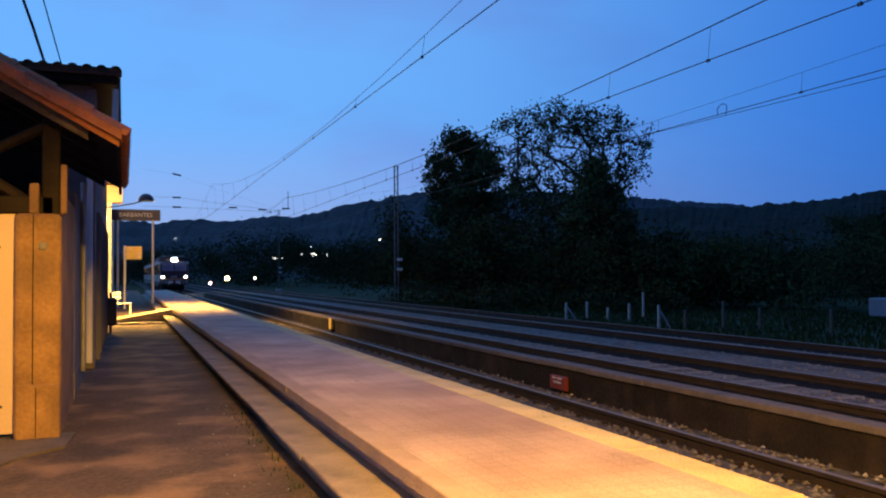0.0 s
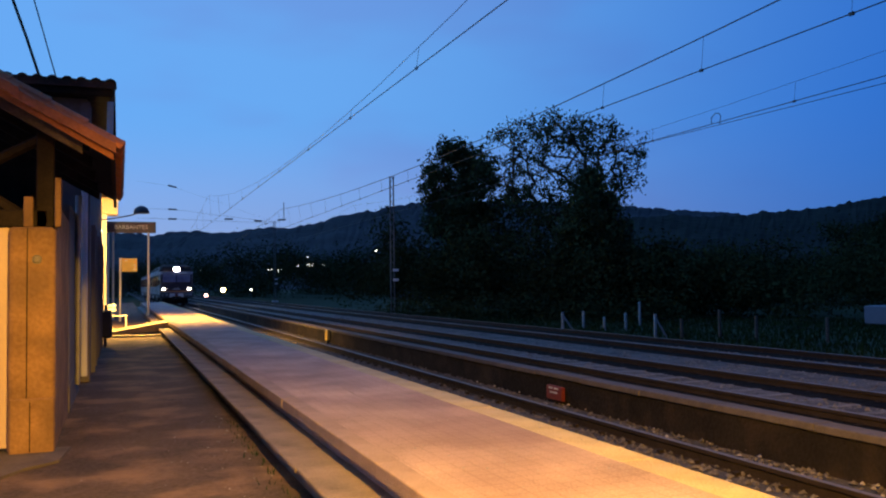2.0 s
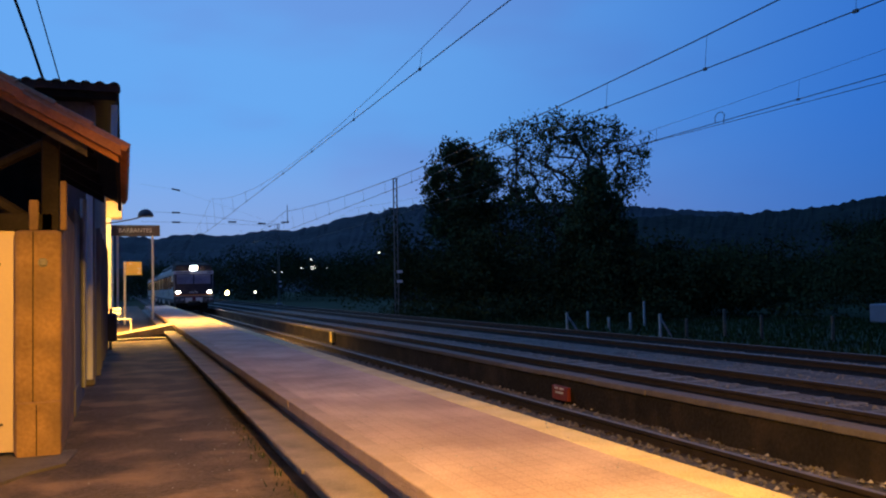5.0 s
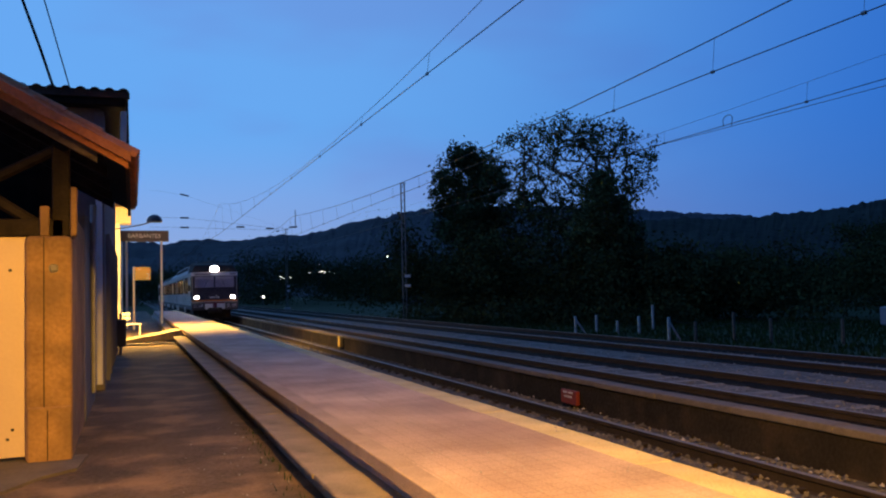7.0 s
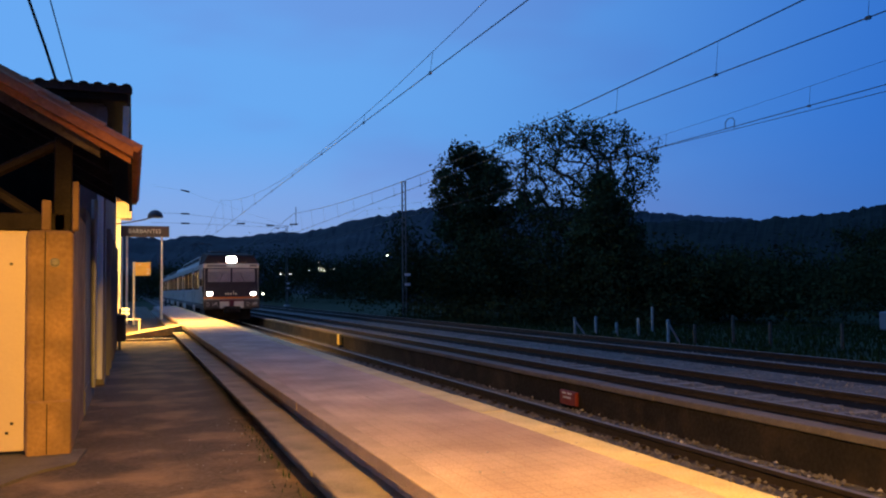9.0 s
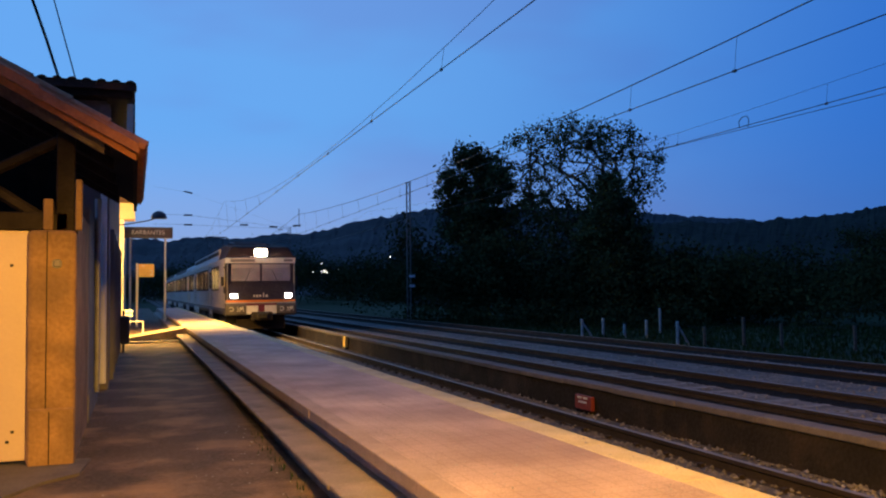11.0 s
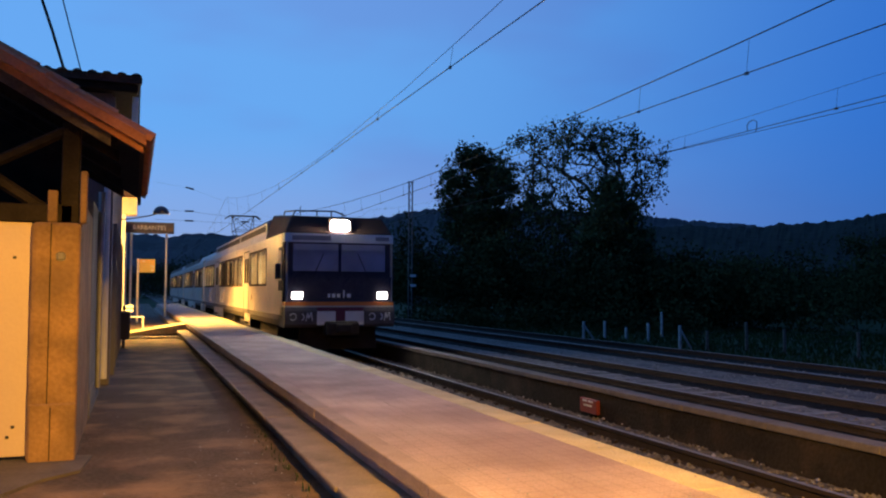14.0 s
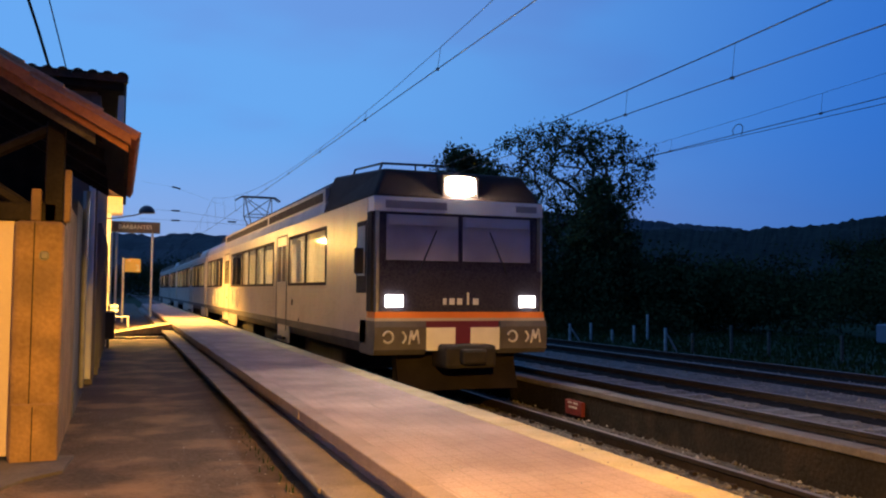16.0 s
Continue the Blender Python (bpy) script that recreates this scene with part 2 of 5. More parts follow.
M = {
    "concrete": material("worn_concrete", (0.44, 0.325, 0.285), 0.82, scale=1.6, vary=0.26, bump=0.6, grain=55, stain=(0.22, 0.145, 0.14), stain_scale=0.55, stain_amount=0.7, tiles=0.12, speck=0.5),
    "coping": material("pale_coping_concrete", (0.56, 0.46, 0.25), 0.8, scale=3, vary=0.32, bump=0.8, grain=50, stain=(0.3, 0.26, 0.22), stain_scale=1.5, random_piece=0.25),
    "kerb": material("worn_kerb_concrete", (0.36, 0.27, 0.235), 0.85, scale=2.4, vary=0.22, bump=0.5, grain=50, stain=(0.2, 0.145, 0.13), stain_scale=1.1, stain_amount=0.6, random_piece=0.25),
    "cap": material("weathered_cap_concrete", (0.115, 0.098, 0.09), 0.88, scale=3, vary=0.3, bump=0.4, grain=40, stain=(0.12, 0.1, 0.09), stain_scale=1.2, random_piece=0.3),
    "pale_stone": material("pale_limestone", (0.30, 0.28, 0.27), 0.85, scale=3, vary=0.3, bump=0.3, grain=30),
    "mast": material("dull_grey_mast_steel", (0.10, 0.10, 0.105), 0.6, 0.4, scale=4, vary=0.2, bump=0.1),
    "step": material("step_concrete", (0.25, 0.205, 0.175), 0.88, scale=2, vary=0.25, bump=0.5, grain=40, stain=(0.09, 0.07, 0.06), stain_scale=1.6, stain_amount=0.8, random_piece=0.3),
    "earth": material("walkway_earthy_asphalt", (0.080, 0.052, 0.034), 0.92, scale=1.1, vary=0.45, bump=0.8, grain=30, stain=(0.27, 0.165, 0.095), stain_scale=1.3, stain_amount=0.65, speck=0.7),
    "ground": material("dark_ground", (0.035, 0.05, 0.026), 0.95, scale=0.5, vary=0.4, bump=0.3, grain=18, specular=0.05),
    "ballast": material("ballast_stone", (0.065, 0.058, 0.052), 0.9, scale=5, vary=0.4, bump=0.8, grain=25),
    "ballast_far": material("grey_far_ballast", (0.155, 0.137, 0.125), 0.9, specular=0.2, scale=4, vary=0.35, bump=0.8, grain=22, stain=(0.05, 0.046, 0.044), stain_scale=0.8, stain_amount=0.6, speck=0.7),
    "ballast_dark": material("near_black_ballast", (0.012, 0.010, 0.009), 0.9, specular=0.05, scale=4, vary=0.4, bump=0.8, grain=22),
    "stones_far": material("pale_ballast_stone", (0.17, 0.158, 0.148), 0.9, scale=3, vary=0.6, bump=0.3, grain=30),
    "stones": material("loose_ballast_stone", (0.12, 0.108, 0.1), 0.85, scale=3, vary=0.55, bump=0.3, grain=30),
    "rail": material("rusted_rail_steel", (0.026, 0.019, 0.015), 0.75, 0.0, specular=0.25, scale=4, vary=0.3, bump=0.2, grain=50),
    "railtop": material("polished_rail_head", (0.22, 0.19, 0.17), 0.55, 0.6, scale=6, vary=0.15, bump=0.05),
    "sleeper": material("sleeper_wood", (0.13, 0.105, 0.085), 0.9, scale=8, vary=0.35, bump=0.6, grain=35, random_piece=0.5),
    "sleeper_pale": material("bleached_sleeper", (0.19, 0.18, 0.165), 0.9, scale=8, vary=0.35, bump=0.6, grain=35, random_piece=0.6),
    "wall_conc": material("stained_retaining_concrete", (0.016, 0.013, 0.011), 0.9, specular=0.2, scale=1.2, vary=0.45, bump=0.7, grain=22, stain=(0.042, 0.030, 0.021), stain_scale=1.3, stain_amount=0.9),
    "grass": material("grass_blade", (0.026, 0.045, 0.016), 0.95, scale=2, vary=0.5, bump=0, specular=0.0),
    "plaster_white": material("cream_painted_panel", (0.54, 0.42, 0.36), 0.6, scale=1.2, vary=0.06, bump=0.1, grain=30, stain=(0.5, 0.38, 0.3), stain_scale=0.8, stain_amount=0.35),
    "stone": material("ochre_stone_pillar", (0.26, 0.15, 0.07), 0.85, scale=2.2, vary=0.38, bump=0.5, grain=28, stain=(0.15, 0.09, 0.05), stain_scale=1.8, stain_amount=0.7),
    "stone_grey": material("grey_render", (0.18, 0.165, 0.158), 0.9, scale=1.4, vary=0.25, bump=0.5, grain=25, stain=(0.11, 0.098, 0.094), stain_scale=0.9, stain_amount=0.7),
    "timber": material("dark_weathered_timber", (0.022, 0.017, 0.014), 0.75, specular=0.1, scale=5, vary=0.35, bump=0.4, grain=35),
    "tile": material("terracotta_tile", (0.62, 0.23, 0.085), 0.8, scale=4, vary=0.3, bump=0.3, grain=30, stain=(0.12, 0.07, 0.05), stain_scale=2, random_piece=0.5),
    "tile_old": material("blackened_roof_tile", (0.12, 0.075, 0.055), 0.85, scale=4, vary=0.35, bump=0.3, grain=30, random_piece=0.5),
    "door": material("dark_door_paint", (0.05, 0.06, 0.065), 0.5, scale=3, vary=0.2, bump=0.1),
    "door_light": material("pale_grey_door_frame", (0.17, 0.17, 0.18), 0.55, scale=3, vary=0.15, bump=0.1),
    "cream": material("cream_wall_render", (0.72, 0.60, 0.42), 0.8, scale=1.5, vary=0.12, bump=0.3, grain=30),
    "white_paint": material("white_paint", (0.78, 0.77, 0.74), 0.5, scale=3, vary=0.08, bump=0.08),
    "sign_grey": material("grey_sign_sheet", (0.10, 0.085, 0.085), 0.5, scale=2, vary=0.1, bump=0.05),
    "sign_orange": material("orange_sign_sheet", (0.82, 0.57, 0.16), 0.5, scale=2, vary=0.1, bump=0.05),
    "letter": material("white_lettering", (0.8, 0.8, 0.78), 0.5, scale=3, vary=0.05, bump=0),
    "scrawl": material("dull_white_spray_paint", (0.55, 0.54, 0.54), 0.7, scale=8, vary=0.3, bump=0),
    "galv": material("galvanised_steel", (0.42, 0.43, 0.44), 0.45, 0.7, scale=5, vary=0.2, bump=0.1),
    "dark_steel": material("dark_steel", (0.07, 0.07, 0.075), 0.5, 0.6, scale=5, vary=0.2, bump=0.1),
    "bin": material("dark_plastic_bin", (0.03, 0.034, 0.04), 0.45, scale=3, vary=0.15, bump=0.05),
    "cable": material("black_cable", (0.015, 0.015, 0.017), 0.6, scale=3, vary=0.1, bump=0),
    "insulator": material("brown_glazed_insulator", (0.05, 0.03, 0.025), 0.25, scale=3, vary=0.1, bump=0),
    "red": material("faded_red_paint", (0.15, 0.018, 0.016), 0.6, scale=3, vary=0.2, bump=0.2, stain=(0.2, 0.05, 0.04), stain_scale=5),
    "yellow": material("yellow_paint", (0.85, 0.58, 0.10), 0.6, scale=3, vary=0.15, bump=0.1),
    "bark": material("bark", (0.075, 0.06, 0.045), 0.95, scale=6, vary=0.3, bump=0.8, grain=30),
    "leaf": material("tree_leaf", (0.05, 0.072, 0.028), 0.9, scale=0.6, vary=0.45, bump=0, specular=0.15),
    "bush": material("bush_leaf", (0.042, 0.052, 0.022), 0.95, scale=0.5, vary=0.5, bump=0, specular=0.0),
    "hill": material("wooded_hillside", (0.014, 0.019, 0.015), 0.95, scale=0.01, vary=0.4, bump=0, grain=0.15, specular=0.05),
    # paler and bluer than the near hill: distance haze put into the colour
    "hill_far": material("haze_blue_hillside", (0.04, 0.046, 0.055), 0.95, scale=0.006, vary=0.3, bump=0, grain=0.08, specular=0.05),
    "post_conc": material("concrete_fence_post", (0.42, 0.41, 0.39), 0.9, scale=5, vary=0.3, bump=0.4, grain=30),
    "train_white": material("pale_train_paint", (0.46, 0.40, 0.345), 0.34, scale=1.3, vary=0.1, bump=0.04, grain=25, stain=(0.30, 0.25, 0.21), stain_scale=0.9, stain_amount=0.5),
    "train_grey": material("silver_roof_paint", (0.29, 0.28, 0.29), 0.45, 0.2, scale=2, vary=0.15, bump=0.06),
    "train_dark": material("dark_roof_paint", (0.045, 0.032, 0.03), 0.75, specular=0.06, scale=2, vary=0.2, bump=0.08),
    "train_black": material("black_cab_panel", (0.045, 0.043, 0.07), 0.28, scale=2, vary=0.15, bump=0.02),
    "train_orange": material("orange_stripe", (0.75, 0.22, 0.04), 0.4, scale=2, vary=0.1, bump=0.02),
    "train_maroon": material("maroon_stripe", (0.13, 0.02, 0.045), 0.4, scale=2, vary=0.1, bump=0.02),
    "train_skirt": material("grimy_grey_apron", (0.085, 0.078, 0.078), 0.65, scale=3, vary=0.25, bump=0.1),
    "under": material("grimy_underframe", (0.03, 0.027, 0.025), 0.8, specular=0.2, scale=3, vary=0.3, bump=0.2),
    "rust_under": material("brown_snow_plough", (0.016, 0.012, 0.01), 0.8, specular=0.15, scale=3, vary=0.3, bump=0.2),
    "curtain": material("cream_curtain_and_reflection", (0.70, 0.60, 0.42), 0.85, scale=3, vary=0.12, bump=0.1),
    "seat": material("seat_cloth", (0.10, 0.10, 0.16), 0.9, scale=5, vary=0.2, bump=0.1),
    "rubber": material("black_rubber", (0.02, 0.02, 0.021), 0.6, scale=4, vary=0.1, bump=0),
    "cab_inside": material("grey_cab_lining", (0.62, 0.62, 0.68), 0.8, scale=2, vary=0.2, bump=0.05),
    "cab_glass": material("dark_glossy_cab_window", (0.03, 0.03, 0.035), 0.12, scale=2, vary=0.1, bump=0),
    "blue_van": material("pale_blue_sheet", (0.12, 0.15, 0.20), 0.55, scale=2, vary=0.12, bump=0.05),
    "glass": pane_glass("train_glass", (0.98, 0.98, 0.98), 0.98, 0.08),
    "glass_dark": pane_glass("tinted_windscreen", (0.92, 0.92, 0.97), 0.93, 0.04),
    "lamp_big": glowing("headlamp_glow", (1.0, 0.86, 0.66), 600.0),
    "lamp_small": glowing("marker_lamp_glow", (1.0, 0.88, 0.72), 32.0),
    "window_fill": glowing("window_fill_glow", (1.0, 0.76, 0.38), 32.0),
    "lamp_street": glowing("street_lamp_glow", (1.0, 0.72, 0.34), 60.0),
    "lamp_town": glowing("town_lamp_glow", (1.0, 0.93, 0.72), 8.0),
    "lamp_pink": glowing("reddish_signal_glow", (1.0, 0.45, 0.38), 30.0),
    "lamp_yellow": glowing("yellow_signal_glow", (1.0, 0.62, 0.16), 60.0),
}

# ---- mesh helpers ----


def finish(bm, name, mat, parent=None, label=""):
    data = bpy.data.meshes.new(name)
    bm.normal_update()
    bm.to_mesh(data)
    bm.free()
    data.materials.append(M[mat] if isinstance(mat, str) else mat)
    ob = new(name, data)
    if parent is not None:
        ob.parent = parent
    if label:
        ob["label"] = label
    return ob


def part(name, bm, mat, parent, label=""):
    return finish(bm, name, mat, parent, label)


def share(name, data, parent, m):
    ob = new(name, data)
    ob.parent = parent
    ob.matrix_basis = m
    return ob


def box(bm, x0, y0, z0, x1, y1, z1, m=None):
    r = bmesh.ops.create_cube(bm, size=1.0)["verts"]
    for v in r:
        v.co = Vector(((x0 + x1) / 2 + v.co.x * (x1 - x0), (y0 + y1) / 2 + v.co.y * (y1 - y0), (z0 + z1) / 2 + v.co.z * (z1 - z0)))
        if m is not None:
            v.co = m @ v.co
    return r


def block(x0, y0, z0, x1, y1, z1, bevel=0.0, segments=1):
    bm = bmesh.new()
    box(bm, x0, y0, z0, x1, y1, z1)
    if bevel:
        bmesh.ops.bevel(bm, geom=bm.edges[:], offset=bevel, segments=segments, affect="EDGES", profile=0.5)
    return bm


def rod(bm, a, b, r0, r1=None, sides=8):
    a, b = Vector(a), Vector(b)
    r1 = r0 if r1 is None else r1
    d = b - a
    m = Matrix.Translation((a + b) / 2) @ d.to_track_quat("Z", "Y").to_matrix().to_4x4()
    bmesh.ops.create_cone(bm, cap_ends=True, segments=sides, radius1=r0, radius2=r1, depth=d.length, matrix=m)


def rods(chain, r, sides=8):
    bm = bmesh.new()
    for a, b in zip(chain, chain[1:]):
        rod(bm, a, b, r, r, sides)
    return bm


def prism(profile, y0, y1, bm=None):
    """A profile in x and z, drawn out along y."""
    bm = bm or bmesh.new()
    a = [bm.verts.new((x, y0, z)) for x, z in profile]
    b = [bm.verts.new((x, y1, z)) for x, z in profile]
    n = len(profile)
    for i in range(n):
        bm.faces.new((a[i], a[(i + 1) % n], b[(i + 1) % n], b[i]))
    bm.faces.new(a[::-1])
    bm.faces.new(b)
    bmesh.ops.recalc_face_normals(bm, faces=bm.faces[:])
    return bm


def thing(name, x, y, z, label, category, group="", kind="", turn=0.0):
    ob = new(name)
    ob.matrix_world = pose(x, y, z, 0, 0, turn)
    return tagged(ob, label, category, group, kind)


def structure(name, bm, mat, label, category):
    return tagged(finish(bm, name, mat), label, category, kind="structure")


def text_mesh(words, size, name):
    """Lettering from the built-in font as a mesh, standing in the x-z plane."""
    curve = bpy.data.curves.new(name, "FONT")
    curve.body, curve.size, curve.extrude = words, size, 0.004
    curve.align_x, curve.align_y = "CENTER", "CENTER"
    ob = bpy.data.objects.new(name, curve)
    scene.collection.objects.link(ob)
    data = bpy.data.meshes.new_from_object(ob.evaluated_get(bpy.context.evaluated_depsgraph_get()))
    bpy.data.objects.remove(ob)
    data.transform(pose(0, 0, 0, 90, 0, 0))
    data.materials.clear()
    data.materials.append(M["letter"])
    return data

# ---- plan, in metres: x across the tracks, y along them, z up; the walkway's surface is z = 0 ----
EDGE_L, EDGE_R, TOP, STEP_X, STEP_Z = 1.500, 3.125, 0.385, 1.198, 0.180
STEP_END, PLAT_END = 28.4, 66.0
RAIL_1, X_1 = -0.297, 4.919
RAIL_2, X_2 = -0.10, 8.92
X_3 = 13.08
GAUGE = 0.86

# ---- ground, ballast, tracks ----
bm = bmesh.new()
bmesh.ops.create_grid(bm, x_segments=40, y_segments=40, size=2500)
for v in bm.verts:
    v.co.z = -0.62
structure("ground", bm, "ground", "dark earth and rough grass beside the tracks", "ground")

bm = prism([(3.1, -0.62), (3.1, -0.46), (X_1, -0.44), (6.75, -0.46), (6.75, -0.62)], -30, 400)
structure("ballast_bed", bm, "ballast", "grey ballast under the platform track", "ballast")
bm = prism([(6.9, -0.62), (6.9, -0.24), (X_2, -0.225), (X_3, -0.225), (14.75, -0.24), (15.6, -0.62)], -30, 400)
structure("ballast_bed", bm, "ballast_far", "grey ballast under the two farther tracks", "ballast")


def rail_mesh(y0, y1):
    prof = [(-0.075, 0), (0.075, 0), (0.075, 0.012), (0.012, 0.03), (0.012, 0.115), (0.036, 0.13), (0.036, 0.168), (-0.036, 0.168), (-0.036, 0.13), (-0.012, 0.115),
            (-0.012, 0.03), (-0.075, 0.012)]
    return prism(prof, y0, y1)


def sleeper_data(mat, half):
    bm = block(-1.3, -half, -0.1, 1.3, half, 0.0, 0.02)
    data = bpy.data.meshes.new("sleeper")
    bm.to_mesh(data)
    bm.free()
    data.materials.append(M[mat])
    return data


SLEEPER, SLEEPER_PALE = sleeper_data("sleeper", 0.12), sleeper_data("sleeper_pale", 0.09)


def fastening_data():
    bm = bmesh.new()
    box(bm, -0.14, -0.06, 0, 0.14, 0.06, 0.02)
    box(bm, -0.12, -0.03, 0.02, -0.06, 0.03, 0.06)
    box(bm, 0.06, -0.03, 0.02, 0.12, 0.03, 0.06)
    data = bpy.data.meshes.new("fastening")
    bm.to_mesh(data)
    bm.free()
    data.materials.append(M["rail"])
    return data


FASTENING = fastening_data()


def track(x, head, label, lift=0.0):
    t = thing("track", x, 0, head - 0.168, label, "railway track", "railway tracks", "structure")
    for s in (-1, 1):
        r = part("rail", rail_mesh(-20, 330), "rail", t)
        r.location.x = s * GAUGE
        bm = block(-0.03, -20, 0.168, 0.03, 330, 0.172)
        h = part("rail_head", bm, "railtop", r, "worn bright rail head")
    for k in range(110):
        share("sleeper", SLEEPER_PALE if lift else SLEEPER, t, pose(random.uniform(-0.02, 0.02), k * 0.62 - 2, lift, 0, 0, random.uniform(-0.6, 0.6)))
    for k in range(40):
        for s in (-1, 1):
            share("fastening", FASTENING, t, pose(s * GAUGE, k * 0.62 - 2, 0.0))
    return t


track(X_1, RAIL_1, "rusty broad-gauge track beside the platform")
track(X_2, RAIL_2, "rusty broad-gauge track behind the low wall", 0.05)
track(X_3, RAIL_2, "outermost rusty broad-gauge track by the grass")


def scatter_stones(name, spots, label, mat="stones"):
    """Loose stones: squashed, turned octahedra with uneven corners."""
    base = np.array([(1, 0, 0), (0, 1, 0), (-1, 0, 0), (0, -1, 0), (0, 0, 1), (0, 0, -1)], float)
    tri = np.array([(0, 1, 4), (1, 2, 4), (2, 3, 4), (3, 0, 4), (1, 0, 5), (2, 1, 5), (3, 2, 5), (0, 3, 5)])
    n = len(spots)
    rng = np.random.default_rng(5)
    shape = base[None] * rng.uniform(0.6, 1.25, (n, 6, 1)) * np.array(spots)[:, None, 3:4]
    shape[:, :, 2] *= 0.7
    a = rng.uniform(0, 6.28, n)
    c, s = np.cos(a)[:, None], np.sin(a)[:, None]
    x, y = shape[:, :, 0] * c - shape[:, :, 1] * s, shape[:, :, 0] * s + shape[:, :, 1] * c
    v = np.stack([x, y, shape[:, :, 2]], -1) + np.array(spots)[:, None, :3]
    f = (tri[None] + (np.arange(n) * 6)[:, None, None]).reshape(-1, 3)
    data = bpy.data.meshes.new(name)
    data.from_pydata(v.reshape(-1, 3).tolist(), [], f.tolist())
    data.materials.append(M[mat])
    return tagged(new(name, data), label, "ballast stones", kind="stuff")


rng = np.random.default_rng(2)


def bed(n, x0, x1, y0, y1, z, r0, r1, power=1.6):
    y = y0 + (y1 - y0) * rng.uniform(0, 1, n) ** power
    return np.stack([rng.uniform(x0, x1, n), y, np.full(n, z) + rng.uniform(-0.01, 0.02, n), rng.uniform(r0, r1, n)], -1)


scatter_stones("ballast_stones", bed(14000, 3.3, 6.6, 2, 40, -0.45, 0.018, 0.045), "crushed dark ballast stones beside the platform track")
spots = np.concatenate([bed(11000, 7.05, 11.8, 2, 45, -0.235, 0.018, 0.042), bed(9000, 11.8, 14.9, 4, 50, -0.235, 0.018, 0.042)])
near_rail = np.min([np.abs(spots[:, 0] - (x + s * GAUGE)) for x in (X_2, X_3) for s in (-1, 1)], axis=0)
spots = spots[near_rail > 0.5]
# near-black strips of ballast along the farther rails
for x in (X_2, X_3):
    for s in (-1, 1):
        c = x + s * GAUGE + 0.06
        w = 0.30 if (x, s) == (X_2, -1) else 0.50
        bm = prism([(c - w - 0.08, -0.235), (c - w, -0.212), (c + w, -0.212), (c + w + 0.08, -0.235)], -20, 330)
        structure("oily_ballast", bm, "ballast_dark", "near-black ballast strip under a rail", "ballast")
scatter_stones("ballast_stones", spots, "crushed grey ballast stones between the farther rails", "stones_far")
spots = np.concatenate([bed(90, 5.9, 6.6, 4, 16, -0.43, 0.018, 0.04), bed(25, 3.6, 5.6, 4, 12, -0.43, 0.03, 0.05)])
scatter_stones("pale_stones", spots, "larger pale stones lying on the ballast", "pale_stone")

spots = np.concatenate([bed(60, 0.5, 1.15, 4.5, 10, 0.0, 0.005, 0.012), bed(20, -0.7, 0.5, 5, 12, 0.0, 0.004, 0.009)])
scatter_stones("walkway_grit", spots, "loose pale grit on the walkway", "pale_stone")
spots = bed(150, 1.75, 3.1, 3, 12, TOP, 0.004, 0.010)
scatter_stones("platform_grit", spots, "fine pale grit on the platform", "pale_stone")

# ---- platform with its step, walkway ----
bm = block(EDGE_L + 0.09, -25, -0.62, EDGE_R - 0.24, PLAT_END, TOP - 0.003)
structure("platform", bm, "concrete", "worn concrete railway platform with patched surface", "platform")
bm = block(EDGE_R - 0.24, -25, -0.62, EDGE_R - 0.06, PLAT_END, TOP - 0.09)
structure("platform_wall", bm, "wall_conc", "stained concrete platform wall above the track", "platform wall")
bm = block(STEP_X + 0.11, -25, -0.62, EDGE_L + 0.092, STEP_END, STEP_Z - 0.02)
step_core = structure("platform_step", bm, "step", "long low concrete step up to the platform", "step")
structure("platform_step", block(STEP_X, 30.3, -0.62, EDGE_L + 0.092, 62.0, STEP_Z, 0.012), "step", "low concrete step continuing beyond the cross ramp", "step")


def slab_data(name, w, l, h, mat, bevel):
    bm = block(0, 0.0015, -h, w, l - 0.0015, 0, bevel, 2)
    data = bpy.data.meshes.new(name)
    bm.to_mesh(data)
    bm.free()
    data.materials.append(M[mat])
    return data


COPING = slab_data("coping_slab", 0.26, 1.2, 0.1, "coping", 0.012)
KERB = slab_data("kerb_slab", 0.16, 1.6, 0.10, "kerb", 0.010)
TREAD = slab_data("tread_slab", EDGE_L - STEP_X + 0.095, 1.6, 0.04, "step", 0.012)
platform_ob = bpy.data.objects["platform"]
# fine dirt-filled cracks in the platform's surface
crack = random.Random(14)
for x0, y0, x1, y1 in ((2.18, 5.9, 2.26, 8.8), (2.52, 9.6, 2.60, 11.4)):
    n = max(3, int(abs(y1 - y0) / 0.35) + 2)
    pts = [(x0 + (x1 - x0) * k / n + crack.uniform(-0.02, 0.02), y0 + (y1 - y0) * k / n + crack.uniform(-0.02, 0.02)) for k in range(n + 1)]
    bm = bmesh.new()
    side_a, side_b = [], []
    for k, (x, y) in enumerate(pts):
        w = crack.uniform(0.001, 0.004)
        dx, dy = (w, 0.0) if abs(y1 - y0) > abs(x1 - x0) else (0.0, w)
        side_a.append(bm.verts.new((x - dx, y - dy, TOP - 0.001)))
        side_b.append(bm.verts.new((x + dx, y + dy, TOP - 0.001)))
    for k in range(n):
        bm.faces.new((side_a[k], side_b[k], side_b[k + 1], side_a[k + 1]))
    bmesh.ops.recalc_face_normals(bm, faces=bm.faces[:])
    part("surface_crack", bm, "step", platform_ob, "dirt-filled crack")
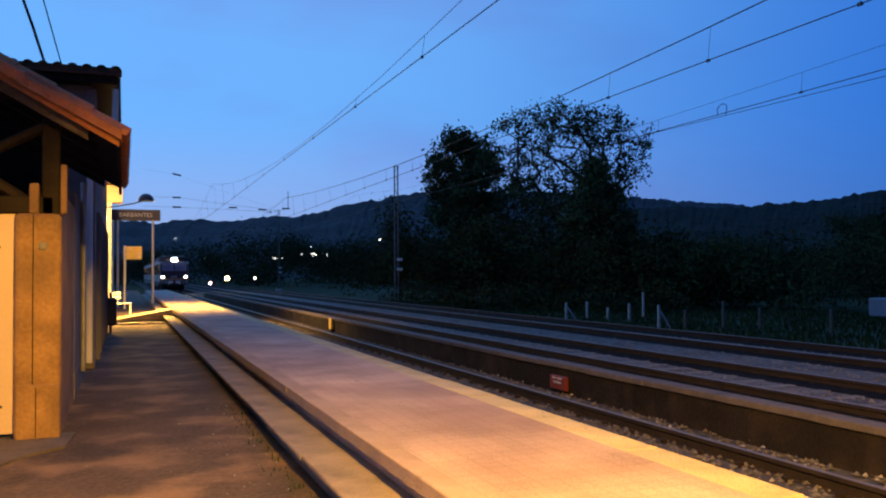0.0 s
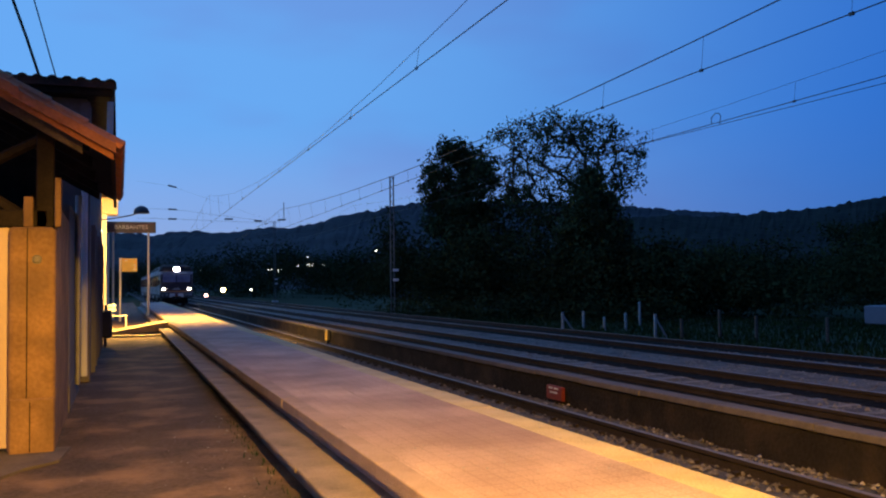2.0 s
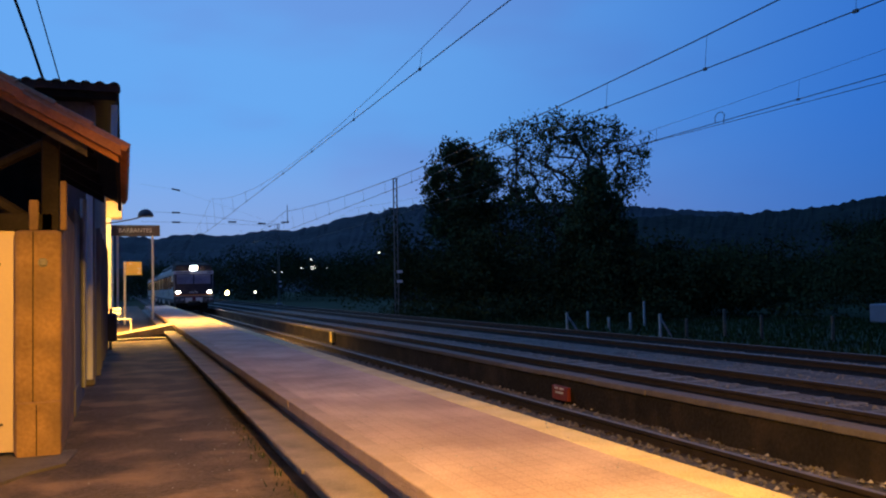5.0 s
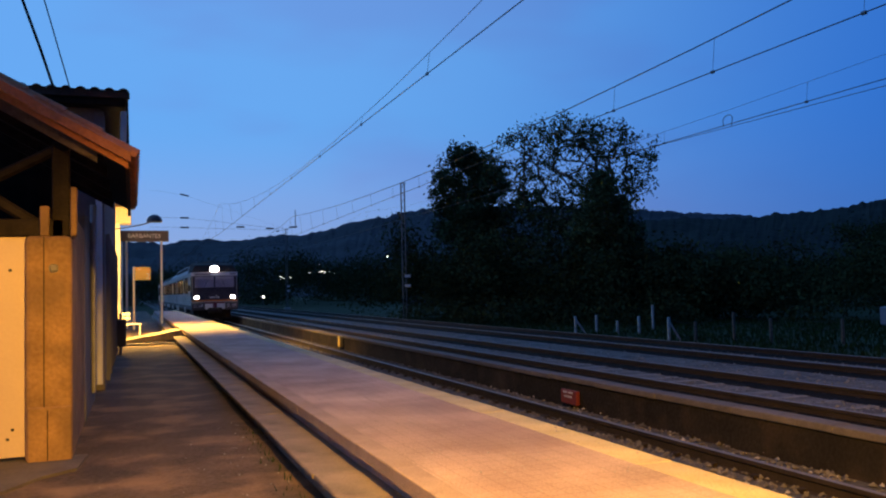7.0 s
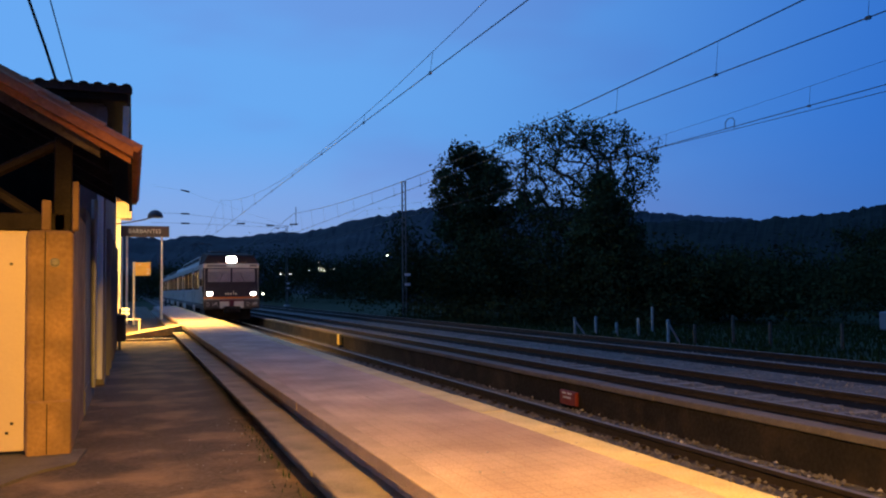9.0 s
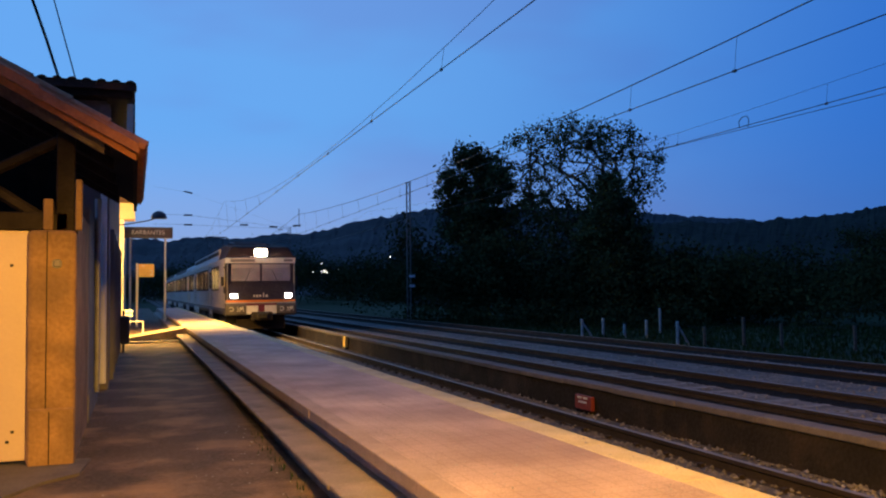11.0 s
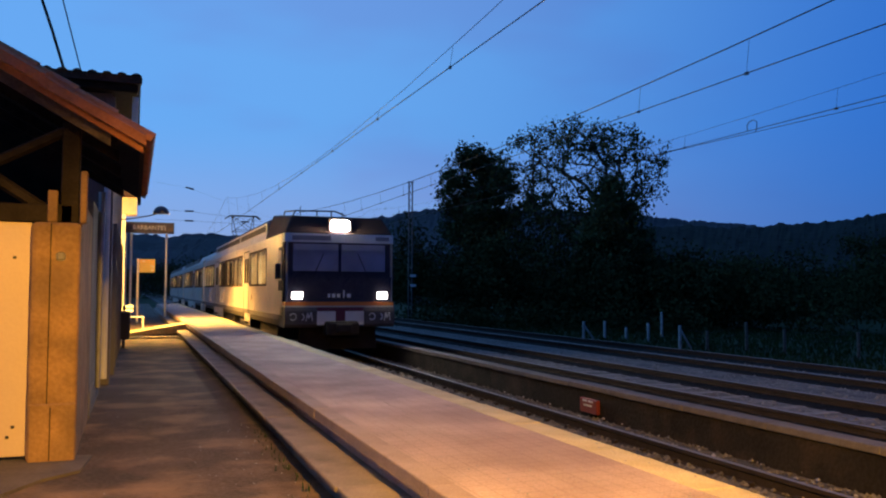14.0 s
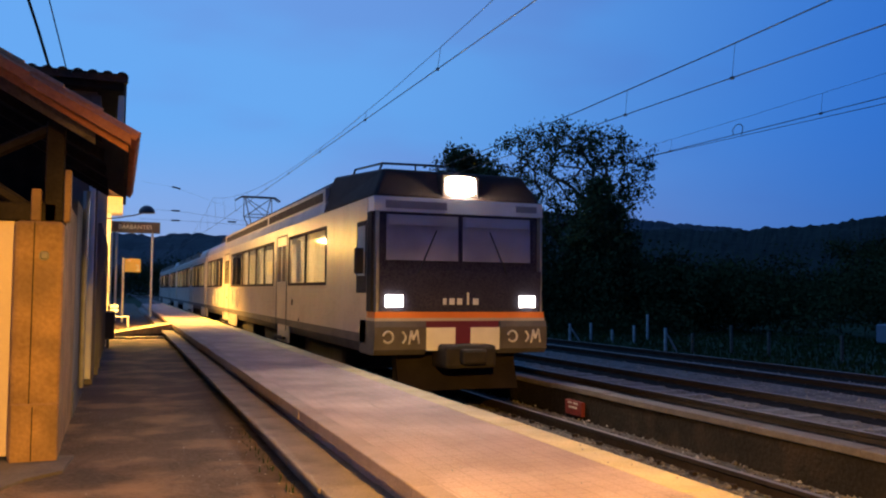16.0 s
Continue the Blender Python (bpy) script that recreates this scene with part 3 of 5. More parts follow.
for k in range(60):
    share("coping_slab", COPING, platform_ob, pose(EDGE_R - 0.255 + random.uniform(-0.006, 0.006), -4 + k * 1.2, TOP + random.uniform(-0.004, 0.005), 0, 0, random.uniform(-0.15, 0.15)))
for k in range(45):
    y = -3 + k * 1.6
    if y < PLAT_END - 1.5:
        share("kerb_slab", KERB, platform_ob, pose(EDGE_L + random.uniform(-0.004, 0.004), y, TOP + random.uniform(-0.003, 0.004)))
for k in range(20):
    y = STEP_END - 1.6 * (k + 1)
    share("tread_slab", TREAD, step_core, pose(STEP_X + random.uniform(-0.006, 0.006), y, STEP_Z + random.uniform(-0.004, 0.004), 0, 0, random.uniform(-0.1, 0.1)))

bm = bmesh.new()
bmesh.ops.create_grid(bm, x_segments=60, y_segments=160, size=0.5)
for v in bm.verts:
    v.co = Vector((-14 + (v.co.x + 0.5) * 15.3, -25 + (v.co.y + 0.5) * 115, 0))
    v.co.z = 0.012 * noise.noise((v.co.x * 0.9, v.co.y * 0.5, 3)) - 0.008
structure("walkway", bm, "earth", "rough earthy asphalt walkway with worn pale patches", "walkway")
# a ramp down at the far end
bm2 = prism([(0, 0), (0, -0.9), (5, -0.9), (5, -0.5)], 0, EDGE_R - EDGE_L)
for v in bm2.verts:
    v.co = Vector((EDGE_L + v.co.y, PLAT_END + v.co.x, TOP - 0.002 + v.co.z))
structure("platform_ramp", bm2, "concrete", "concrete ramp at the far end of the platform", "ramp")

# cross ramp from the walkway to the platform, and the kerb before it
bm = bmesh.new()
a = [(-0.30, 0.08), (1.60, TOP + 0.004), (1.60, 0.10), (-0.30, -0.01)]
lo = [bm.verts.new((x, 28.45, z)) for x, z in a]
hi = [bm.verts.new((x, 30.2, z)) for x, z in a]
for i in range(4):
    bm.faces.new((lo[i], lo[(i + 1) % 4], hi[(i + 1) % 4], hi[i]))
bm.faces.new(lo)
bm.faces.new(hi[::-1])
bmesh.ops.recalc_face_normals(bm, faces=bm.faces[:])
structure("cross_ramp", bm, "coping", "pale concrete ramp sloping up to the platform", "ramp")
structure("kerb", block(-0.3, 27.1, -0.05, 1.22, 27.45, 0.045, 0.012), "coping", "low pale concrete kerb across the walkway", "kerb")

# grass strip and tufts on the dirt
def blades(name, spots, height, mat, label, wide=0.012):
    v, f = [], []
    r = np.random.default_rng(9)
    for x, y, z in spots:
        h, a, lean = height * r.uniform(0.5, 1.2), r.uniform(0, 6.28), r.uniform(0.1, 0.6)
        dx, dy = math.cos(a) * wide, math.sin(a) * wide
        lx, ly = -math.sin(a) * h * lean, math.cos(a) * h * lean
        k = len(v)
        v += [(x - dx, y - dy, z), (x + dx, y + dy, z), (x + lx, y + ly, z + h)]
        f.append((k, k + 1, k + 2))
    data = bpy.data.meshes.new(name)
    data.from_pydata(v, [], f)
    data.materials.append(M[mat])
    return tagged(new(name, data), label, "grass", kind="stuff")


r3 = np.random.default_rng(4)
n = 26000
blades("grass", np.stack([r3.uniform(15.3, 34, n), 8 + 50 * r3.uniform(0, 1, n) ** 1.3, np.full(n, -0.62)], -1), 0.2, "grass", "dark unmown grass beyond the tracks", 0.03)
n = 130
blades("weeds", np.stack([STEP_X - np.abs(r3.normal(0, 0.08, n)), 3.5 + 6 * r3.uniform(0, 1, n) ** 1.5, np.full(n, 0.0)], -1), 0.06, "grass", "small weeds along the foot of the step", 0.006)

# low retaining wall between the first and second track
WALL_X = 6.54
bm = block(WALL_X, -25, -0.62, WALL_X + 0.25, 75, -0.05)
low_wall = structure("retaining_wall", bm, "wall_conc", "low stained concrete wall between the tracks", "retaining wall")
CAP = slab_data("cap_slab", 0.26, 1.5, 0.08, "cap", 0.012)
for k in range(56):
    share("cap_slab", CAP, low_wall, pose(WALL_X - 0.04 + random.uniform(-0.008, 0.008), -4 + k * 1.5, 0.03 + random.uniform(-0.006, 0.006)))

box_red = thing("marker_box", 6.53, 11.75, -0.36, "small faded red box with white markings against the low wall", "trackside box")
part("casing", block(-0.09, -0.25, -0.02, -0.02, 0.25, 0.2, 0.012), "red", box_red)
for k, (a, b, z) in enumerate(((-0.15, -0.02, 0.165), (0.03, 0.15, 0.165), (-0.12, 0.12, 0.10))):
    part("label_bar", block(-0.096, a, z - 0.015, -0.092, b, z + 0.015), "scrawl", box_red, "white painted bar")
mk = thing("distance_marker", 6.47, 27.3, -0.46, "small yellow marker post on the low wall", "marker post")
part("plate", block(-0.05, -0.16, 0.12, 0.05, 0.16, 0.46, 0.01), "yellow", mk)
part("foot", block(-0.03, -0.04, 0.0, 0.03, 0.04, 0.12), "dark_steel", mk)

# ---- near lean-to shelter ----
SH_Y0, SH_Y1, WALL_L = 8.5, 13.2, -0.42
EAVE_Z, SLOPE = 2.78, 0.57
shelter = thing("lean_to_shelter", -2.2, SH_Y0, 0, "open timber-roofed shelter with ochre pillar and cream panel", "shelter")


def loc(ob, x, y, z):
    p = ob.matrix_basis.translation
    return x - p.x, y - p.y, z - p.z


def lblock(ob, x0, y0, z0, x1, y1, z1, bevel=0.0):
    a, b = loc(ob, x0, y0, z0), loc(ob, x1, y1, z1)
    return block(*a, *b, bevel)


part("front_panel", lblock(shelter, -4.4, 8.53, 0.045, -0.92, 8.70, 2.06, 0.008), "plaster_white", shelter, "cream painted infill panel")
for x, z in ((-1.03, 0.30), (-1.07, 0.215), (-1.05, 1.75)):
    part("bolt", lblock(shelter, x - 0.014, 8.518, z - 0.012, x + 0.014, 8.535, z + 0.012, 0.004), "dark_steel", shelter, "small rusty bolt")
pillar = part("pillar", block(*loc(shelter, -0.92, 8.42, 0.0), *loc(shelter, -0.525, 8.98, 2.06), 0.045, 3), "stone", shelter, "ochre stone pillar with worn edges")
part("joint", lblock(shelter, -0.765, 8.415, 0.5, -0.757, 8.43, 2.05), "timber", pillar)
part("plinth", lblock(shelter, -0.90, 8.40, 0.0, -0.53, 8.97, 0.50, 0.012), "stone", pillar)
part("plinth_joint", lblock(shelter, -0.735, 8.396, 0.02, -0.727, 8.41, 0.47), "timber", pillar)
part("stone_scar", lblock(shelter, -0.72, 8.405, 1.72, -0.64, 8.43, 1.80, 0.02), "stone_grey", pillar)
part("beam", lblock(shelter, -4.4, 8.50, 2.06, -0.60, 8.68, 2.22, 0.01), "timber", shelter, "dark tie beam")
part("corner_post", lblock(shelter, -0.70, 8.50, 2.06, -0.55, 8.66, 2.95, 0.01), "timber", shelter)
part("bracket_block", lblock(shelter, -0.80, 8.46, 2.06, -0.72, 8.60, 2.34, 0.01), "stone", shelter)
part("bracket_block", lblock(shelter, -0.54, 8.46, 2.06, -0.485, 8.60, 2.52, 0.01), "stone", shelter)
bm = bmesh.new()
rod(bm, loc(shelter, -0.75, 8.58, 2.12), loc(shelter, -1.5, 8.58, 2.62), 0.055, 0.055, 6)
part("brace", bm, "timber", shelter)
bm = bmesh.new()
rod(bm, loc(shelter, -1.9, 8.58, 2.2), loc(shelter, -0.65, 8.58, 2.9), 0.05, 0.05, 6)
part("brace", bm, "timber", shelter)
SIDE_X = -0.54
part("side_wall", lblock(shelter, SIDE_X - 0.2, 10.9, 0.0, SIDE_X, 13.3, 2.5), "stone_grey", shelter, "grey rendered side wall")
# ochre stands for the orange lamplight on the side wall's near part
part("side_pier", lblock(shelter, SIDE_X - 0.2, 8.95, 0.0, SIDE_X - 0.004, 10.9, 2.3), "stone", shelter, "near part of the side wall, orange lamplight painted in as ochre")
part("rear_wall", lblock(shelter, -4.4, 13.1, 0.0, SIDE_X - 0.2, 13.3, 2.06), "stone_grey", shelter)
for y0, y1 in ((12.8, 13.3),):
    part("pilaster", lblock(shelter, SIDE_X - 0.02, y0, 0, SIDE_X + 0.016, y1, 2.5, 0.004), "stone_grey", shelter)
part("wall_foot", lblock(shelter, SIDE_X - 0.02, 10.92, 0, SIDE_X + 0.01, 13.35, 0.32, 0.004), "stone_grey", shelter)
bm = bmesh.new()
rod(bm, loc(shelter, SIDE_X + 0.04, 12.3, 0.2), loc(shelter, SIDE_X + 0.04, 12.3, 2.75), 0.03, 0.045, 10)
part("downpipe", bm, "galv", shelter, "pale grey downpipe")


def slope_piece(x0, x1, y0, y1, lift, thick):
    """A strip lying along the roof's slope, from x0 at the eave up to x1 (further left)."""
    bm = bmesh.new()
    for y in (y0, y1):
        for x in (x0, x1):
            for z in (0, thick):
                bm.verts.new(loc(shelter, x, y, EAVE_Z + (0.0 - x) * SLOPE + lift + z))
    v = bm.verts[:]
    for q in ((0, 1, 3, 2), (4, 6, 7, 5), (0, 4, 5, 1), (2, 3, 7, 6), (0, 2, 6, 4), (1, 5, 7, 3)):
        bm.faces.new([v[i] for i in q])
    bmesh.ops.recalc_face_normals(bm, faces=bm.faces[:])
    return bm


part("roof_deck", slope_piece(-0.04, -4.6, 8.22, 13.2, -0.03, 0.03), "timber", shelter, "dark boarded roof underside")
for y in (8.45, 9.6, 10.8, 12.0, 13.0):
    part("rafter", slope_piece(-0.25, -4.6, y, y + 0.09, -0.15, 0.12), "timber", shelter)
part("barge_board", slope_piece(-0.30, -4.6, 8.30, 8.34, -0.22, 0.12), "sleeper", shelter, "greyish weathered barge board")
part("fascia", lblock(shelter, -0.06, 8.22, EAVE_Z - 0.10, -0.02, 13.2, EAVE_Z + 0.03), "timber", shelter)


def barrel_tile(mat, length=0.42, r0=0.095, r1=0.075):
    """A half-round roof tile, lying along x, arched upwards."""
    bm = bmesh.new()
    rows = []
    for x, r in ((0, r0), (-length, r1)):
        for rr in (r, r - 0.015):
            rows.append([bm.verts.new((x, math.cos(a) * rr, math.sin(a) * rr)) for a in np.linspace(0, math.pi, 7)])
    o0, i0, o1, i1 = rows
    for p, q in ((o0, o1), (i1, i0), (i0, o0), (o1, i1)):
        for k in range(6):
            bm.faces.new((p[k], p[k + 1], q[k + 1], q[k]))
    bmesh.ops.recalc_face_normals(bm, faces=bm.faces[:])
    data = bpy.data.meshes.new("roof_tile")
    bm.to_mesh(data)
    bm.free()
    data.materials.append(M[mat])
    return data


TILE, TILE_OLD = barrel_tile("tile"), barrel_tile("tile_old")
tilt = math.degrees(math.atan(SLOPE))
deck = bpy.data.objects["roof_deck"]
for j in range(24):
    for i in range(12):
        x = 0.03 - i * 0.36 * math.cos(radians(tilt))
        y = 8.22 + j * 0.208
        share("roof_tile", TILE, deck, Matrix.Translation(loc(shelter, x, y, EAVE_Z + (0 - x) * SLOPE + 0.0 + random.uniform(0, 0.01))) @ pose(0, 0, 0, 0, tilt, 0) @ pose(0, 0, 0, random.uniform(-2, 2), 0, random.uniform(-1.5, 1.5)))
part("verge_board", slope_piece(-0.03, -4.6, 8.17, 8.21, -0.135, 0.09), "tile", shelter, "terracotta verge strip under the cap tiles")
for k in range(6):
    x0 = -0.01 - k * 0.80
    lift = -0.062
    bm = bmesh.new()
    for x, up in ((x0, lift + 0.016), (x0 - 0.86, lift - 0.006)):
        for y, z in ((8.11, -0.02), (8.11, 0.07), (8.15, 0.10), (8.27, 0.10), (8.27, -0.02)):
            bm.verts.new(loc(shelter, x, y - 0.007 * (k % 2), EAVE_Z - x * SLOPE + up + z))
    bm.verts.ensure_lookup_table()
    v = bm.verts[:]
    for i in range(5):
        bm.faces.new((v[i], v[(i + 1) % 5], v[5 + (i + 1) % 5], v[5 + i]))
    bm.faces.new(v[:5])
    bm.faces.new(v[:4:-1])
    bmesh.ops.recalc_face_normals(bm, faces=bm.faces[:])
    part("verge_tile", bm, "tile", shelter, "terracotta verge cap tile")

# dark sheet added under the roof to block the sky at the rear
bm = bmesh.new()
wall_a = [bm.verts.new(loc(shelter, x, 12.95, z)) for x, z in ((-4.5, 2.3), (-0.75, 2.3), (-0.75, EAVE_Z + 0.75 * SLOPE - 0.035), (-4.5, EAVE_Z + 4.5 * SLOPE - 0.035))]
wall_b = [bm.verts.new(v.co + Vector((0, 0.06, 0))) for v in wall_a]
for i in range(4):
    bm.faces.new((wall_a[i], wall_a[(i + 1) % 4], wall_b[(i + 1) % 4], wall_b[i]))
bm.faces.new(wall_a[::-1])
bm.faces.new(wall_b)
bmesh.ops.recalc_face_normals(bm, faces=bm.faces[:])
part("rear_gable", bm, "timber", shelter, "dark fill added under the roof at the rear")
for x in (-1.55, -2.5, -3.4):
    part("king_post", lblock(shelter, x - 0.06, 8.52, 2.22, x + 0.06, 8.64, EAVE_Z - x * SLOPE - 0.16, 0.008), "timber", shelter)
part("inner_beam", lblock(shelter, -4.4, 10.7, 2.2, -0.60, 10.86, 2.36, 0.01), "timber", shelter)

# patched concrete apron before the shelter
bm = bmesh.new()
rim = [(-4.4, 8.5), (-4.4, 6.9), (-1.6, 6.95), (-0.95, 7.25), (-0.72, 7.7), (-0.46, 7.95), (-0.40, 8.6), (-0.50, 8.62)]
foot = [bm.verts.new((x, y, -0.02)) for x, y in rim]
crown = [bm.verts.new((x * 1.002, y, 0.014)) for x, y in rim]
for i in range(len(rim)):
    bm.faces.new((foot[i], foot[(i + 1) % len(rim)], crown[(i + 1) % len(rim)], crown[i]))
bm.faces.new(crown)
bmesh.ops.recalc_face_normals(bm, faces=bm.faces[:])
structure("concrete_apron", bm, "cap", "worn pale concrete apron before the shelter", "apron")

# wall added out of view, to cut the sky's light from the left
structure("near_house_wall", block(-9.0, -26.0, -0.1, -0.62, 3.0, 5.6), "stone_grey", "unseen grey wall added to cut sky light from the left", "wall")

# ---- taller stone building behind the shelter ----
B2_Y0, B2_Y1 = 14.5, 26.5
house = thing("stone_house", -4.5, B2_Y0, 0, "tall grey rendered house with blackened tile roof", "building")
part("wall", lblock(house, -9, B2_Y0, 0, WALL_L - 0.05, B2_Y1, 4.6), "stone_grey", house)
part("corner_pilaster", lblock(house, WALL_L - 0.15, B2_Y0 - 0.04, 0, WALL_L + 0.0, B2_Y0 + 0.5, 4.5, 0.01), "stone_grey", house)
part("cornice", lblock(house, -9.1, B2_Y0 - 0.25, 4.55, -0.09, B2_Y1, 4.68, 0.02), "timber", house)
part("gutter_pipe", rods([loc(house, -0.12, B2_Y0 - 0.1, 4.5), loc(house, -0.14, B2_Y0 - 0.08, 3.5), loc(house, -0.5, B2_Y0 - 0.06, 3.2), loc(house, -0.5, B2_Y0 - 0.06, 0.1)], 0.05, 10), "white_paint", house, "pale downpipe at the corner")
for k, (y0, y1) in enumerate(((16.2, 17.5), (19.6, 20.9), (23.0, 24.2))):
    d = part("door", lblock(house, WALL_L - 0.06, y0, 0.02, WALL_L - 0.03, y1, 2.5), "door", house, "dark painted double door")
    part("door_frame", lblock(house, WALL_L - 0.06, y0 - 0.12, 0.0, WALL_L + 0.04, y0, 2.62), "door_light", d, "pale door surround")
    part("door_frame", lblock(house, WALL_L - 0.06, y1, 0.0, WALL_L + 0.04, y1 + 0.12, 2.62), "door_light", d, "pale door surround")
roof2 = part("roof", lblock(house, -9.2, B2_Y0 - 0.3, 4.68, -0.05, B2_Y1, 4.80), "tile_old", house)
for j in range(32):
    for i in range(3):
        share("roof_tile", TILE_OLD, roof2, Matrix.Translation(loc(house, -0.12 - j * 0.21, B2_Y0 - 0.33 + i * 0.36, 4.735 + i * 0.05)) @ pose(0, 0, 0, 0, 0, -90) @ pose(0, 0, 0, 0, 8, 0) @ pose(0, 0, 0, random.uniform(-3, 3), 0, random.uniform(-2, 2)))

# ---- lit station house further along ----
B3_Y = 36.0
station = thing("station_house", -4.5, B3_Y, 0, "cream rendered station house lit by a wall lamp", "building")
part("wall", lblock(station, -9, B3_Y, 0, -0.52, 50, 4.45), "cream", station)
part("cornice", lblock(station, -9, B3_Y - 0.25, 4.45, -0.04, 36.9, 5.12, 0.03), "cream", station, "deep cream cornice under the eaves")
part("roof", lblock(station, -9.2, B3_Y - 0.5, 5.12, 0.06, 37.1, 5.4, 0.03), "tile_old", station)
part("rear_roof", lblock(station, -9.2, 37.1, 4.45, -0.62, 50.2, 4.7, 0.03), "tile_old", station)
part("corner_pilaster", lblock(station, -0.66, B3_Y - 0.06, 0, -0.46, B3_Y + 0.3, 4.45, 0.015), "white_paint", station)
bulk = thing("bulkhead_lamp", -0.62, 33.2, 3.6, "small bulkhead lamp on the grey link wall", "lamp")
part("base", block(-0.135, -0.08, -0.1, -0.06, 0.08, 0.1, 0.015), "dark_steel", bulk)
part("globe", block(-0.06, -0.06, -0.07, 0.03, 0.06, 0.07, 0.025), "lamp_street", bulk, "glowing bulb cover")
structure("link_wall", block(-9, 26.5, -0.1, -0.75, 36.0, 4.1), "stone_grey", "plain grey rendered wall between the houses", "wall")
lamp = thing("wall_lamp", -0.565, 31.0, 3.76, "dark bell-shaped wall lamp on a thin curved arm", "lamp")
part("arm", rods([(-0.2, 0, 0.06), (-0.1, 0, 0.08), (0.3, 0, 0.13), (0.9, 0, 0.25), (1.25, 0, 0.36)], 0.022), "dark_steel", lamp)
bm = bmesh.new()
bmesh.ops.create_uvsphere(bm, u_segments=20, v_segments=10, radius=0.27)
bmesh.ops.delete(bm, geom=[v for v in bm.verts if v.co.z < -0.01], context="VERTS")
bmesh.ops.translate(bm, vec=(1.3, 0, 0.34), verts=bm.verts[:])
part("shade", bm, "dark_steel", lamp)
bm = bmesh.new()
bmesh.ops.create_uvsphere(bm, u_segments=12, v_segments=8, radius=0.05)
bmesh.ops.translate(bm, vec=(1.3, 0, 0.53), verts=bm.verts[:])
part("bulb", bm, "lamp_street", lamp, "glowing sodium bulb")

copy_thing(lamp, pose(-0.62, 0.3, 3.95))

# ---- signs, bin, bench ----
sign = thing("station_sign", 0.0, 42.0, 0, "dark grey station name board on tall white posts", "sign")
part("board", block(-0.575, -0.04, 4.09, 1.635, 0.04, 4.62, 0.015), "sign_grey", sign)
share("lettering", text_mesh("BARBANTES", 0.275, "lettering"), sign, pose(0.53, -0.05, 4.355))
part("post", rods([(-0.26, 0, 0), (-0.26, 0, 4.12)], 0.055, 10), "white_paint", sign)
part("post", rods([(1.30, 0, STEP_Z - 0.01), (1.30, 0, 4.12)], 0.055, 10), "white_paint", sign)
sign2 = thing("platform_number_sign", 0.05, 40.0, 0, "orange platform number sign on a pale post", "sign")
part("post", rods([(0, 0, 0), (0, 0, 2.84)], 0.055, 10), "white_paint", sign2)
part("panel", block(0.06, -0.03, 2.22, 0.72, 0.03, 2.82, 0.01), "sign_orange", sign2)
share("numeral", text_mesh("2", 0.36, "numeral"), sign2, pose(0.60, -0.04, 2.40))
part("arrow_bar", block(0.18, -0.036, 2.70, 0.30, -0.032, 2.74), "letter", sign2)
bin_ = thing("litter_bin", -0.33, 23.1, 0, "dark plastic litter bin on a short post", "litter bin")
part("body", block(-0.2, -0.18, 0.22, 0.17, 0.18, 0.92, 0.04), "bin", bin_)
part("post", rods([(0.02, 0.2, 0), (0.02, 0.2, 1.05)], 0.03, 8), "bin", bin_)
part("foot", rods([(0.02, 0, 0), (0.02, 0, 0.24)], 0.035, 8), "bin", bin_)
bench = thing("bench", -0.05, 34.0, 0, "white slatted bench on the walkway", "bench")
for k in range(3):
    part("slat", block(-0.35, -0.3 + k * 0.2, 0.42, 0.35, -0.15 + k * 0.2, 0.46, 0.008), "white_paint", bench)
for z in (0.6, 0.76):
    part("back_slat", block(-0.35, 0.27, z, -0.05, 0.31, z + 0.12, 0.008), "white_paint", bench)
for x in (-0.3, 0.3):
    part("leg", block(x - 0.03, -0.25, 0, x + 0.03, 0.3, 0.42, 0.008), "white_paint", bench)

# ---- overhead line ----
def wire(name, pts, r, label, mat="cable"):
    return tagged(finish(rods(pts, r, 5), name, mat), label, "wire")


def catenary(x, z_contact, z_top, y0, y1, spans, label, dip=1.0, first=2.4, step=5.2, thick=0.008):
    """Contact wire, sagging carrier and droppers, on supports one span apart."""
    line = thing("overhead_line", x, 0, 0, label, "overhead line", "overhead lines")
    part("contact_wire", rods([((-1) ** k * 0.12, y0 + (y1 - y0) * k / spans, z_contact) for k in range(spans + 1)], 0.009, 5), "cable", line)
    span = (y1 - y0) / spans

    def carrier(y):
        u = ((y - y0) / span) % 1.0
        return z_top - dip * (1 - (2 * u - 1) ** 2)

    ys = np.linspace(y0, y1, spans * 12 + 1)
    part("carrier_wire", rods([(0, y, carrier(y)) for y in ys], thick, 5), "cable", line)
    for k in range(int((y1 - y0 - first) / step)):
        y = y0 + first + k * step
        u = ((y - y0) / span)
        s = (-1) ** int(u) * 0.12 * (1 - 2 * (u % 1.0))
        d = part("dropper", rods([(0, y, carrier(y)), (s, y, z_contact)], 0.004, 4), "cable", line)
        part("clamp", block(s - 0.018, y - 0.035, z_contact - 0.025, s + 0.018, y + 0.035, z_contact + 0.018), "insulator", d)
    return line


catenary(4.72, 5.112, 6.7, -51.0, 199.0, 5, "contact and carrier wires over the platform track", 1.52, 2.46, 4.4, 0.0055)
catenary(8.9, 4.895, 6.0, -51.0, 199.0, 5, "contact and carrier wires over the middle track", 0.75, 1.96, 3.0, 0.011)
catenary(13.2, 5.19, 6.3, -51.0, 199.0, 5, "contact and carrier wires over the outer track", 0.85, 4.4, 5.0, 0.004)
